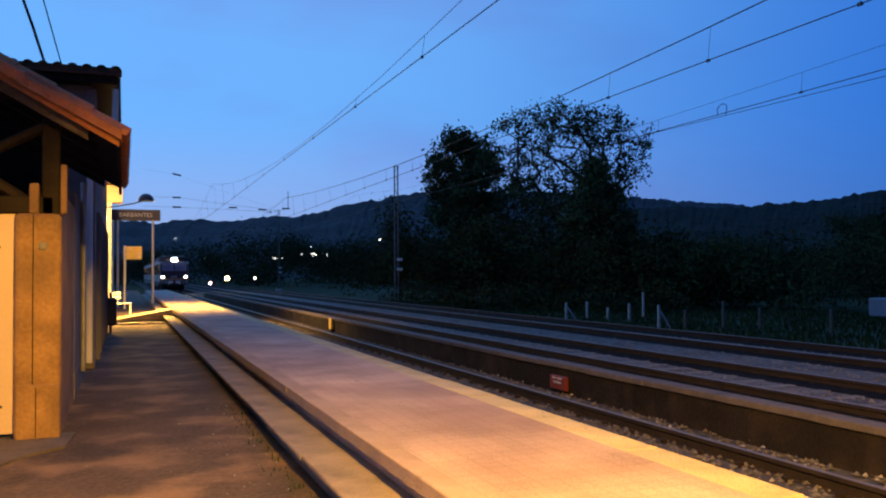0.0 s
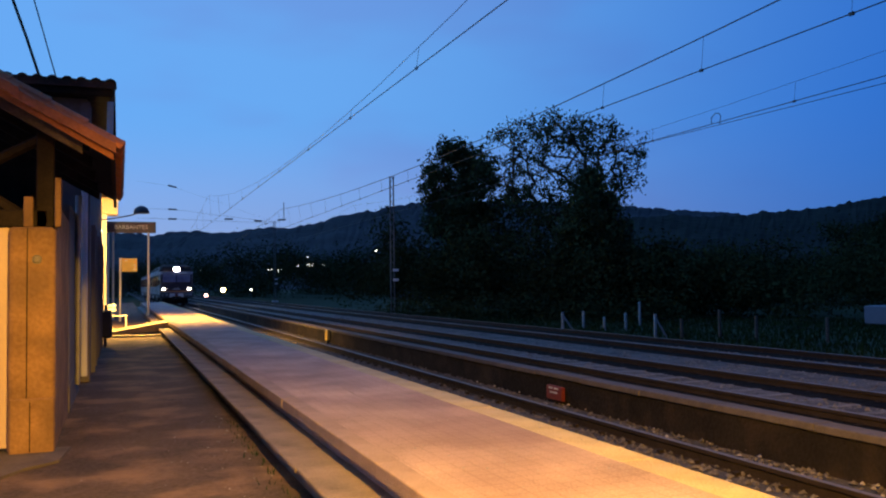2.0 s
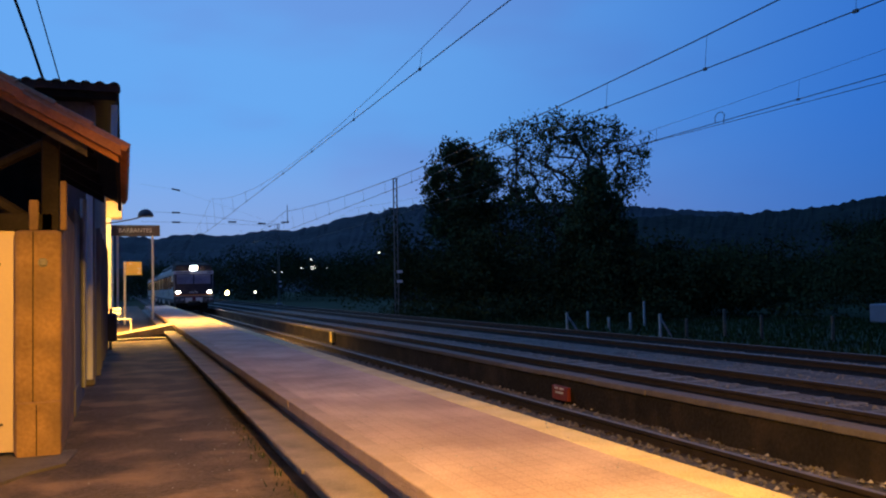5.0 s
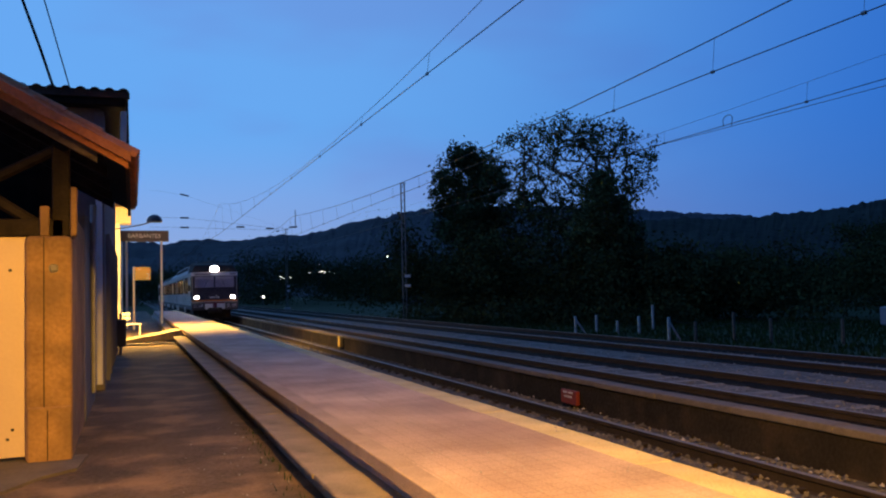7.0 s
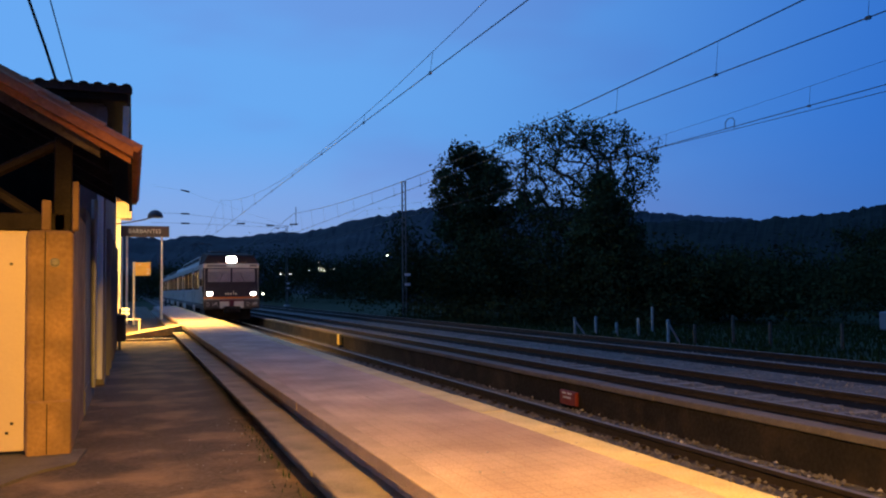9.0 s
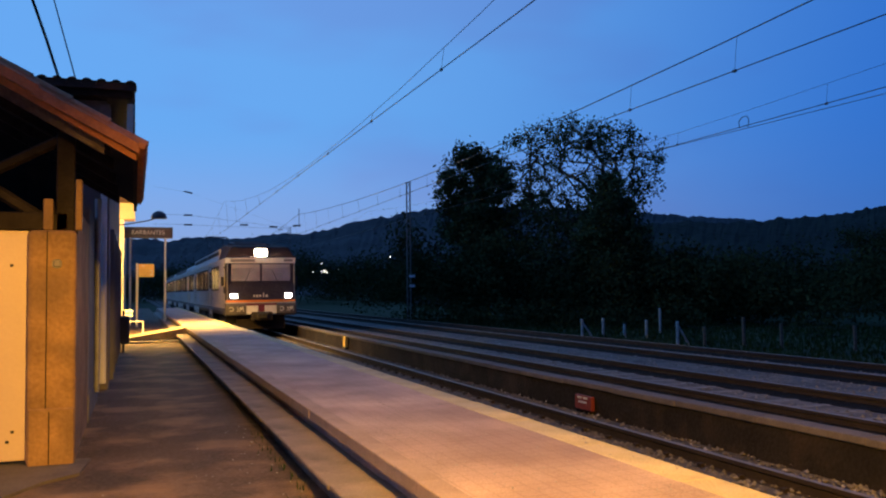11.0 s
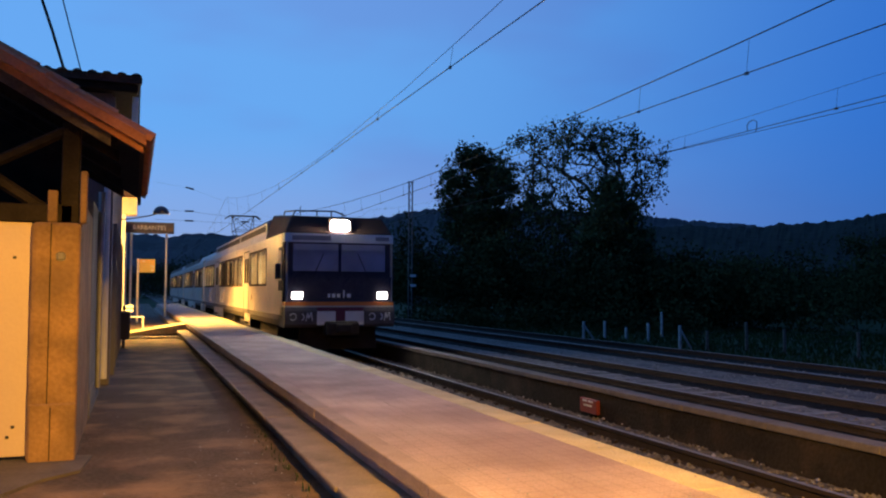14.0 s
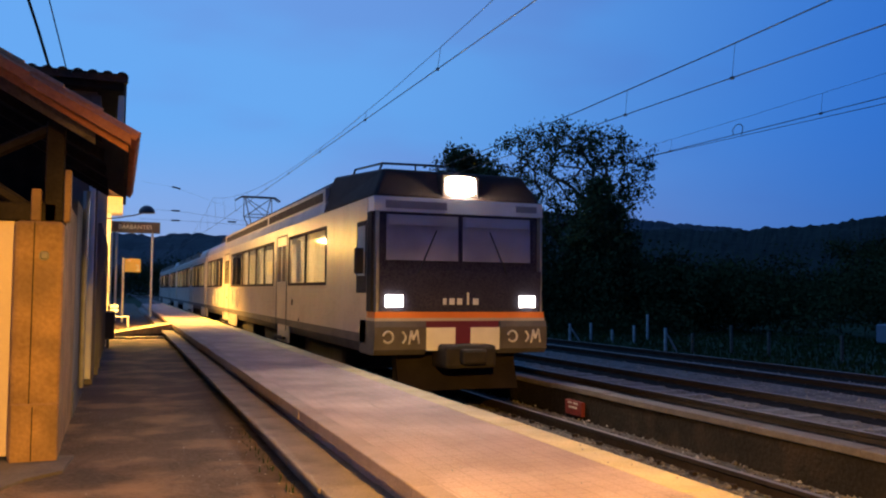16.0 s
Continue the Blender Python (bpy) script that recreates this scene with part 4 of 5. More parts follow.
loop = wire("jumper_loop", [(13.2, 15.78, 5.15), (13.2, 15.74, 5.34), (13.2, 15.80, 5.41), (13.2, 15.90, 5.43), (13.2, 16.0, 5.41), (13.2, 16.08, 5.33), (13.2, 16.06, 5.19)], 0.009, "thin jumper cable looped between two wires")
wire("second_contact_wire", [(13.2, -20, 4.62), (13.2, 19, 5.185), (13.2, 60, 5.185)], 0.007, "second thin contact wire beside the first")
wire("house_cable", [(-1.9, 12.6, 6.9), (-1.55, 13.4, 6.05), (-1.3, 13.9, 5.3), (-1.12, 14.3, 4.7)], 0.022, "slack black cable running up from the house roof")
wire("house_cable", [(-1.55, 12.6, 6.9), (-1.2, 13.6, 5.9), (-0.9, 14.4, 4.75)], 0.01, "thin grey cable running up from the house roof")


def mast(x, y, top, label, full):
    m = thing("catenary_mast", x, y, -0.62, label, "mast", "catenary masts")
    h = top + 0.62
    for sx in (-0.11, 0.11):
        part("upright", block(sx - 0.028, -0.05, 0, sx + 0.028, 0.05, h), "mast", m)
    k = 0
    z = 0.5
    while z < h - 0.3:
        part("lattice_bar", rods([(-0.11, 0, z), (0.11, 0, z + 0.42)] if k % 2 else [(0.11, 0, z), (-0.11, 0, z + 0.42)], 0.018, 5), "mast", m)
        z += 0.46
        k += 1
    part("head_plate", block(-0.19, -0.08, h, 0.19, 0.08, h + 0.04), "mast", m)
    part("footing", block(-0.35, -0.35, -0.02, 0.35, 0.35, 0.25, 0.03), "post_conc", m)
    for zz in (2.9, 2.3):
        part("notice_plate", block(-0.02, -0.14, zz, 0.34, -0.10, zz + 0.16, 0.005), "white_paint", m, "small white notice plate")
    if full:
        part("bracket_arm", rods([(-0.14, 0, h - 0.55), (-2.4, 0, h - 1.6), (-0.14, 0, h - 2.0)], 0.03, 6), "mast", m)
        part("strain_insulator", rods([(-1.3, 0, h - 0.35), (-0.9, 0, h - 0.25)], 0.06, 8), "insulator", m)
    return m


mast(15.72, 49.0, 8.1, "tall grey lattice catenary mast beside the grass", False)
mast(18.7, 108.0, 9.8, "distant lattice catenary mast", True)
for y in (108.0,):
    gantry = thing("gantry_wires", 0, y, 0, "distant cross-span wires with insulators over the tracks", "overhead line")
    for x0, z0, x1, z1 in ((2.0, 11.2, 6.1, 11.15), (6.1, 11.15, 18.7, 9.72), (2.0, 10.0, 6.1, 9.95), (6.1, 9.95, 18.7, 9.6), (18.7, 9.7, 20.3, 10.2)):
        part("cross_wire", rods([(x0, 0, z0), (x1, 0, z1)], 0.014, 4), "cable", gantry)
    for x, z, drop in ((6.1, 14.0, -0.22), (6.1, 11.15, 0.0), (6.1, 9.95, 0.0), (12.9, 10.04, 0.0), (16.6, 9.85, 0.0), (19.6, 10.05, 0.05)):
        part("insulator", rods([(x - 0.5, 0, z - drop / 2), (x + 0.5, 0, z + drop / 2)], 0.10, 8), "insulator", gantry)
    part("carrier_wire", rods([(2.0, 0, 14.6), (6.1, 0, 14.0), (18.7, 0, 9.75)], 0.006, 4), "cable", gantry)
    part("hanger", rods([(19.9, 0, 9.9), (19.9, 0, 12.3)], 0.05, 5), "dark_steel", gantry)

# ---- train ----
train = thing("train", X_1, 0, RAIL_1, "pale electric multiple-unit train with black cab front and bright headlamp", "train")
HW = 1.44


def car_shell(y0, y1, openings, doors, leading, skirts):
    """One coach between y0 and y1, hollow, with window openings on both sides."""
    body = part("car_body", prism([(-1.36, 0.82), (1.36, 0.82), (HW, 0.98), (-HW, 0.98)], y0, y1), "train_skirt", train, "grimy coach floor and solebar")
    for s in (-1, 1):
        def side(ya, yb, za, zb, thick=0.05):
            x0, x1 = sorted((s * HW, s * (HW - thick)))
            return block(x0, ya, za, x1, yb, zb)
        part("sill_band", side(y0, y1, 0.98, 1.12), "train_skirt", body, "grimy band along the sill")
        part("lower_side", side(y0, y1, 1.12, 1.93), "train_white", body, "pale painted coach side with grime")
        part("upper_side", side(y0, y1, 2.93, 3.23), "train_white", body)
        edges = [y0] + [e for o in openings for e in o] + [y1]
        for a, b in zip(edges[::2], edges[1::2]):
            if b - a > 0.02:
                part("window_pillar", side(a, b, 1.93, 2.93), "train_white", body)
        for a, b in openings:
            x = s * (HW - 0.02)
            part("window_pane", block(min(x, x - 0.006 * s), a, 1.93, max(x, x - 0.006 * s), b, 2.93), "glass", body, "reflective coach window")
            bm = bmesh.new()
            xo0, xo1 = sorted((s * (HW + 0.012), s * (HW - 0.01)))
            box(bm, xo0, a - 0.05, 1.88, xo1, b + 0.05, 1.94)
            box(bm, xo0, a - 0.05, 2.92, xo1, b + 0.05, 2.98)
            box(bm, xo0, a - 0.05, 1.94, xo1, a + 0.02, 2.92)
            box(bm, xo0, b - 0.02, 1.94, xo1, b + 0.05, 2.92)
            part("window_frame", bm, "train_dark", body, "dark window frame")
            n = max(1, round((b - a) / 1.5))
            for k in range(1, n):
                y = a + (b - a) * k / n
                part("window_bar", block(xo0, y - 0.07, 1.94, xo1, y + 0.07, 2.92), "train_dark", body)
            for k in range(n * 2):
                if (k * 7 + int(a)) % 4 == 0:
                    y = a + (b - a) * (k + 0.5) / (n * 2)
                    part("curtain", block(min(s * 1.30, s * 1.33), y - 0.26, 1.95, max(s * 1.30, s * 1.33), y + 0.2, 2.9, 0.01), "curtain", body, "drawn cream curtain")
        for a, b in skirts:
            part("side_skirt", side(a, b, 0.60, 0.99, 0.03), "train_white", body, "pale lower skirt panel")
        for y in doors:
            for yy in (y, y + 1.3):
                xo0, xo1 = sorted((s * (HW + 0.008), s * (HW - 0.02)))
                part("door_edge", block(xo0, yy - 0.03, 0.86, xo1, yy + 0.03, 3.05), "rubber", body, "dark door gap")
            part("door_edge", block(xo0, y + 0.03, 3.02, xo1, y + 1.27, 3.06), "rubber", body, "dark door gap")
            for yy in (y + 0.15, y + 0.72):
                part("door_window", block(min(xo0, xo1), yy, 1.98, max(xo0, xo1), yy + 0.43, 2.82, 0.01), "cab_glass", body, "dark door window")
            part("door_step", block(min(s * 1.3, s * 1.52), y, 0.66, max(s * 1.3, s * 1.52), y + 1.3, 0.72), "under", body)
    roof = [(-HW, 3.23), (-1.40, 3.42), (-1.22, 3.62), (-0.7, 3.78), (0, 3.83), (0.7, 3.78), (1.22, 3.62), (1.40, 3.42), (HW, 3.23)]
    r = part("roof", prism(roof, y0 + (3.0 if leading else 0), y1), "train_grey", body, "silver-grey curved roof")
    for s in (-1, 1):
        if leading:
            x0, x1 = sorted((s * 1.30, s * 1.385))
            panel = part("roof_side_panel", block(x0, 3.55, 3.2, x1, 19.6, 3.74, 0.015), "train_grey", body, "silver panel along the roof edge")
            for a, b in ((3.75, 9.9), (10.2, 19.2)):
                x0, x1 = sorted((s * 1.32, s * 1.392))
                part("roof_slot", block(x0, a, 3.49, x1, b, 3.66), "under", body, "long dark roof louvre")
        k = y0 + 3.2
        while k < y1 - 5 and not leading:
            x0, x1 = sorted((s * 1.15, s * 1.44))
            part("roof_vent", block(x0, k, 3.34, x1, k + 4.6, 3.55, 0.01), "rubber", r, "long dark roof louvre")
            k += 5.2
    part("saloon_floor", block(-1.38, y0 + 0.1, 1.0, 1.38, y1 - 0.1, 1.05), "seat", body)
    # added cream panel and hidden glow strip that brighten the windows from inside
    part("saloon_lining", block(-0.02, y0 + 2.0, 1.05, 0.02, y1 - 0.3, 3.2), "curtain", body, "cream panel added to catch the hidden glow behind the windows")
    part("window_fill_strip", block(-1.34, y0 + 2.4, 3.12, -1.22, y1 - 1, 3.16), "window_fill", body, "hidden warm glow strip added to brighten the windows")
    for d in (4.2, y1 - y0 - 4.2):
        b = part("bogie", block(-1.15, y0 + d - 1.7, 0.35, 1.15, y0 + d + 1.7, 0.75, 0.04), "under", body, "dark bogie frame")
        for dy in (-1.2, 1.2):
            for s in (-1, 1):
                bm = bmesh.new()
                rod(bm, (s * 0.80, y0 + d + dy, 0.46), (s * 0.93, y0 + d + dy, 0.46), 0.46, 0.46, 24)
                part("wheel", bm, "rail", b)
    for a, b_ in ((0.30, 0.42), (0.5, 0.68)):
        L = y1 - y0
        part("equipment_box", block(-1.25, y0 + L * a, 0.35, 1.25, y0 + L * b_, 0.82, 0.03), "under", body)
    return body


car1 = car_shell(0.44, 25.9, [(3.2, 6.8), (8.85, 17.3), (19.9, 25.4)], (7.05, 17.8), True, ((6.7, 8.1), (15.6, 19.6), (25.2, 25.9)))
car_shell(26.5, 46.4, [(27.2, 33.4), (35.6, 42.4), (43.0, 45.8)], (33.9,), False, ((26.5, 28.2), (33.0, 40.0), (45.0, 46.4)))
car_shell(47.0, 72.0, [(47.8, 53.6), (55.9, 63.6), (64.5, 69.4)], (53.9, 69.8), False, ((47.0, 49.0), (54.0, 65.0), (70.5, 72.0)))
for y in (25.9, 46.4):
    part("gangway_bellows", block(-1.0, y, 0.95, 1.0, y + 0.6, 3.2, 0.03), "rubber", train, "black gangway between coaches")

# marks on the leading coach's side
for y, z, r in ((6.35, 1.52, 0.07), (5.6, 1.16, 0.035), (18.4, 1.5, 0.06)):
    bm = bmesh.new()
    rod(bm, (-HW - 0.012, y, z), (-HW + 0.02, y, z), r, r, 14)
    part("side_socket", bm, "rubber", car1, "round black socket cover")
for y in (15.2, 16.3, 21.2, 22.4):
    bend = [(-HW - 0.004, y + 0.32 * math.cos(a), 1.5 + 0.28 * math.sin(a) + 0.03 * a) for a in np.linspace(-1.2, 4.2, 12)]
    part("side_scrawl", rods(bend, 0.014, 5), "scrawl", car1, "pale painted scrawl loop")
    part("side_scrawl", rods([(-HW - 0.004, y + 0.42, 1.2), (-HW - 0.004, y + 0.5, 1.78), (-HW - 0.004, y + 0.62, 1.25)], 0.014, 5), "scrawl", car1, "pale painted scrawl stroke")

# roof gear of the leading coach
roof_hood = prism([(-1.12, 3.66), (-1.08, 3.86), (-0.96, 4.0), (0.96, 4.0), (1.08, 3.86), (1.12, 3.66)], 3.9, 17.0)
part("roof_equipment", roof_hood, "train_dark", train, "dark equipment hood on the roof")
part("roof_equipment", prism([(-0.95, 3.70), (-0.85, 4.02), (0.85, 4.02), (0.95, 3.70)], 23.4, 25.4), "train_dark", train)


def pantograph(y, lift):
    p = part("pantograph", rods([(-0.6, y - 0.8, 3.98), (-0.6, y + 0.8, 3.98), (0.6, y + 0.8, 3.98), (0.6, y - 0.8, 3.98), (-0.6, y - 0.8, 3.98)], 0.035, 6), "dark_steel", train, "raised diamond pantograph")
    knee, head = 3.98 + lift * 0.5, 3.98 + lift
    for s in (-0.55, 0.55):
        for d in (-1, 1):
            part("arm", rods([(s * 0.35, y + d * 0.2, 4.0), (s * 0.8, y + d * 0.7, knee), (s * 0.95, y + d * 0.12, head)], 0.02, 6), "dark_steel", p)
    for d in (-1, 1):
        part("cross_brace", rods([(-0.44, y + d * 0.7, knee), (0.44, y + d * 0.7, knee)], 0.018, 5), "dark_steel", p)
        part("cross_brace", rods([(-0.44, y + d * 0.7, knee), (0.52, y + d * 0.14, head)], 0.014, 5), "dark_steel", p)
        part("cross_brace", rods([(0.44, y + d * 0.7, knee), (-0.52, y + d * 0.14, head)], 0.014, 5), "dark_steel", p)
    for d in (-0.16, 0.16):
        part("contact_shoe", rods([(-0.86, y + d, head - 0.12), (-0.64, y + d, head + 0.03), (0.64, y + d, head + 0.03), (0.86, y + d, head - 0.12)], 0.026, 6), "dark_steel", p)
    for x in (-0.5, 0.5):
        part("insulator", rods([(x, y, 3.78), (x, y, 3.98)], 0.07, 8), "insulator", p)
    return p


pantograph(21.2, 1.42)

# cab front
nose = part("cab_front", prism([(-1.40, 1.47), (1.40, 1.47), (1.42, 3.0), (-1.42, 3.0)], 0.16, 0.80), "train_black", train, "black cab front panel")


def slab_yz(pts, x0, x1):
    """A profile in y and z, drawn out along x."""
    bm = bmesh.new()
    a = [bm.verts.new((x0, y, z)) for y, z in pts]
    b = [bm.verts.new((x1, y, z)) for y, z in pts]
    n = len(pts)
    for i in range(n):
        bm.faces.new((a[i], a[(i + 1) % n], b[(i + 1) % n], b[i]))
    bm.faces.new(a[::-1])
    bm.faces.new(b)
    bmesh.ops.recalc_face_normals(bm, faces=bm.faces[:])
    return bm


part("lower_panel", slab_yz([(0.05, 1.47), (0.02, 2.12), (0.17, 2.12), (0.17, 1.47)], -1.36, 1.36), "train_black", nose)
part("brow_band", slab_yz([(0.10, 3.0), (0.12, 3.23), (0.9, 3.23), (0.9, 3.0)], -1.43, 1.43), "white_paint", nose, "white band over the windscreen")
part("destination_box", slab_yz([(0.094, 3.05), (0.104, 3.17), (0.15, 3.17), (0.15, 3.05)], -1.25, -0.25), "train_grey", nose, "grey destination display, unlit")
part("number_bar", slab_yz([(0.094, 3.07), (0.104, 3.17), (0.15, 3.17), (0.15, 3.07)], 0.95, 1.32), "train_grey", nose, "small grey number bar")
for s in (-1, 1):
    x0, x1 = sorted((s * 0.02, s * 1.24))
    part("windscreen_pane", slab_yz([(0.035, 2.26), (0.09, 2.96), (0.10, 2.96), (0.045, 2.26)], x0, x1), "glass_dark", nose, "tinted windscreen pane")
    part("sun_blind", slab_yz([(0.11, 2.80), (0.115, 2.95), (0.122, 2.95), (0.118, 2.80)], x0 + 0.05, x1 - 0.05), "white_paint", nose, "pale sun blind")
    part("windscreen_back", slab_yz([(0.13, 2.26), (0.145, 2.96), (0.153, 2.96), (0.138, 2.26)], x0 + 0.02, x1 - 0.02), "cab_inside", nose)
    x0, x1 = sorted((s * 0.99, s * 1.25))
    part("headlight", slab_yz([(0.018, 1.55), (0.012, 1.715), (0.06, 1.715), (0.06, 1.55)], x0, x1), "lamp_small", nose, "glowing rectangular headlight")
    bm = bmesh.new()
    rod(bm, (s * 0.75, 0.0, 2.05), (s * 0.45, 0.02, 2.72), 0.012, 0.012, 5)
    part("wiper", bm, "rubber", nose)
    x0, x1 = sorted((s * 1.36, s * 1.40))
    part("corner_trim", block(x0, 0.06, 1.47, x1, 0.18, 3.0), "galv", nose, "thin bright corner trim")
part("orange_stripe", slab_yz([(0.03, 1.375), (0.035, 1.47), (0.8, 1.47), (0.8, 1.375)], -1.425, 1.425), "train_orange", nose, "orange stripe round the cab")
part("white_stripe", slab_yz([(0.025, 1.33), (0.03, 1.375), (0.8, 1.375), (0.8, 1.33)], -1.43, 1.43), "train_white", nose)
part("maroon_stripe", slab_yz([(0.03, 1.22), (0.03, 1.33), (0.8, 1.33), (0.8, 1.22)], -1.42, 1.42), "train_maroon", nose)
apron = part("apron", slab_yz([(0.05, 0.82), (-0.03, 0.9), (-0.03, 1.24), (0.0, 1.33), (0.029, 1.33), (0.8, 1.33), (0.8, 0.82)], -1.44, -0.62), "train_skirt", nose, "grimy grey front apron with white scrawls")
part("apron", slab_yz([(0.05, 0.82), (-0.03, 0.9), (-0.03, 1.24), (0.0, 1.33), (0.029, 1.33), (0.8, 1.33), (0.8, 0.82)], 0.62, 1.44), "train_skirt", nose, "grimy grey front apron with white scrawls")
for s in (-1, 1):
    x0, x1 = sorted((s * 0.13, s * 0.62))
    part("buffer_plate", slab_yz([(0.0, 0.88), (0.0, 1.23), (0.3, 1.23), (0.3, 0.88)], x0, x1), "white_paint", nose, "white painted front plate")
    cx = s * 1.03
    ring = [(cx - 0.2 + 0.08 * math.cos(a), -0.035, 1.09 + 0.085 * math.sin(a)) for a in np.linspace(-2.6, 2.9, 11)]
    part("scrawl_bar", rods(ring, 0.018, 5), "scrawl", nose, "dull white painted scrawl")
    bend = [(cx + 0.03 + 0.05 * math.sin(3.2 * u), -0.035, 1.0 + 0.17 * u) for u in np.linspace(0, 1, 7)]
    part("scrawl_bar", rods(bend, 0.018, 5), "scrawl", nose, "dull white painted scrawl")
    part("scrawl_bar", rods([(cx + 0.13, -0.035, 0.98), (cx + 0.17, -0.035, 1.19), (cx + 0.2, -0.035, 1.05), (cx + 0.26, -0.035, 1.2), (cx + 0.29, -0.035, 0.99)], 0.018, 5), "scrawl", nose, "dull white painted scrawl")
part("coupler", block(-0.42, -0.35, 0.62, 0.42, 0.3, 0.98, 0.06, 2), "under", nose, "dark automatic coupler")
part("coupler_head", block(-0.2, -0.5, 0.7, 0.2, -0.3, 0.92, 0.04, 2), "under", nose)
part("centre_plate", slab_yz([(0.02, 0.9), (0.02, 1.33), (0.3, 1.33), (0.3, 0.9)], -0.13, 0.13), "train_maroon", nose)
part("plough", slab_yz([(0.12, 0.26), (0.3, 0.82), (0.5, 0.82), (0.4, 0.26)], -1.0, 1.0), "rust_under", nose, "brown track plough")
# maker's mark on the front: plain pale bars
for x, w, h in ((-0.30, 0.06, 0.10), (-0.18, 0.09, 0.10), (-0.05, 0.09, 0.10), (0.09, 0.04, 0.19), (0.22, 0.10, 0.10)):
    part("emblem_bar", block(x - w / 2, 0.030, 1.58, x + w / 2, 0.036, 1.58 + h, 0.002), "letter", nose, "pale emblem bar")
# roof fairing with the great headlamp
fair = bmesh.new()
a = [fair.verts.new(p) for p in ((-1.43, 0.14, 3.23), (1.43, 0.14, 3.23), (1.2, 0.42, 3.70), (-1.2, 0.42, 3.70))]
b = [fair.verts.new(p) for p in ((-1.43, 3.6, 3.23), (1.43, 3.6, 3.23), (1.2, 3.6, 3.96), (-1.2, 3.6, 3.96))]
for i in range(4):
    fair.faces.new((a[i], a[(i + 1) % 4], b[(i + 1) % 4], b[i]))
fair.faces.new(a[::-1])
fair.faces.new(b)
bmesh.ops.recalc_face_normals(fair, faces=fair.faces[:])
bmesh.ops.bevel(fair, geom=fair.edges[:], offset=0.05, segments=2, affect="EDGES", profile=0.5)
fairing = part("roof_fairing", fair, "train_dark", train, "dark sloping roof fairing over the cab")
part("headlamp_housing", block(-0.33, 0.16, 3.25, 0.33, 0.7, 3.64, 0.04, 2), "train_dark", fairing)
part("headlamp", prism([(0.24 * math.copysign(abs(math.cos(a)) ** 0.45, math.cos(a)), 3.45 + 0.14 * math.copysign(abs(math.sin(a)) ** 0.45, math.sin(a))) for a in np.linspace(0, 2 * math.pi, 24, endpoint=False)], 0.135, 0.155), "lamp_big", fairing, "dazzling roof headlamp")
part("roof_rail", rods([(-1.1, 1.0, 3.72), (-0.98, 1.2, 3.90), (-0.98, 2.9, 4.02), (-0.98, 3.1, 3.9)], 0.02, 6), "dark_steel", fairing)
part("roof_rail", rods([(-0.98, 1.2, 3.90), (0.1, 1.2, 3.92), (0.4, 1.2, 3.80)], 0.02, 6), "dark_steel", fairing)
for x in (-0.4, 0.0, 0.3):
    part("rail_stay", rods([(x, 1.2, 3.6), (x, 1.2, 3.9)], 0.015, 5), "dark_steel", fairing)
for s in (-1, 1):
    x0, x1 = sorted((s * (HW + 0.004), s * (HW - 0.06)))
    part("cab_side", block(x0, 0.19, 1.47, x1, 0.43, 3.0), "under", nose)
    part("cab_door_recess", block(*sorted((s * (HW + 0.006), s * (HW - 0.02)))[:1], 0.46, 1.75, sorted((s * (HW + 0.006), s * (HW - 0.02)))[1], 1.02, 2.88), "under", nose, "dark cab door window")
    x0, x1 = sorted((s * (HW + 0.010), s * HW))
    # cream block: the lamp's reflection in this pane, put into the colour
    part("cab_side_window", block(x0, 0.53, 2.02, x1, 0.95, 2.80), "curtain", nose, "cab side window with its reflection painted cream")
    x0, x1 = sorted((s * (HW + 0.02), s * (HW + 0.16)))
    part("cab_mirror", block(x0, 0.55, 2.05, x1, 0.62, 2.45, 0.015), "rubber", nose)

# ---- trees, bushes, woods, hills ----


def leaf_mesh(name, centres, per, spread, size, mat, seed, flat=0.8):
    """Many small leaves scattered round the given centres."""
    r = np.random.default_rng(seed)
    c = np.repeat(np.asarray(centres, float), per, axis=0)
    n = len(c)
    c = c + r.normal(0, 1, (n, 3)) * np.array([spread, spread, spread * flat])
    u = r.normal(0, 1, (n, 3))
    u /= np.linalg.norm(u, axis=1, keepdims=True)
    w = np.cross(u, r.normal(0, 1, (n, 3)))
    w /= np.linalg.norm(w, axis=1, keepdims=True)
    s = (size * r.uniform(0.6, 1.4, n))[:, None]
    v = np.stack([c - u * s, c + w * s * 0.5, c + u * s, c - w * s * 0.5], 1).reshape(-1, 3)
    f = np.arange(n * 4).reshape(-1, 4)
    data = bpy.data.meshes.new(name)
    data.from_pydata(v.tolist(), [], f.tolist())
    data.materials.append(M[mat])
    return data


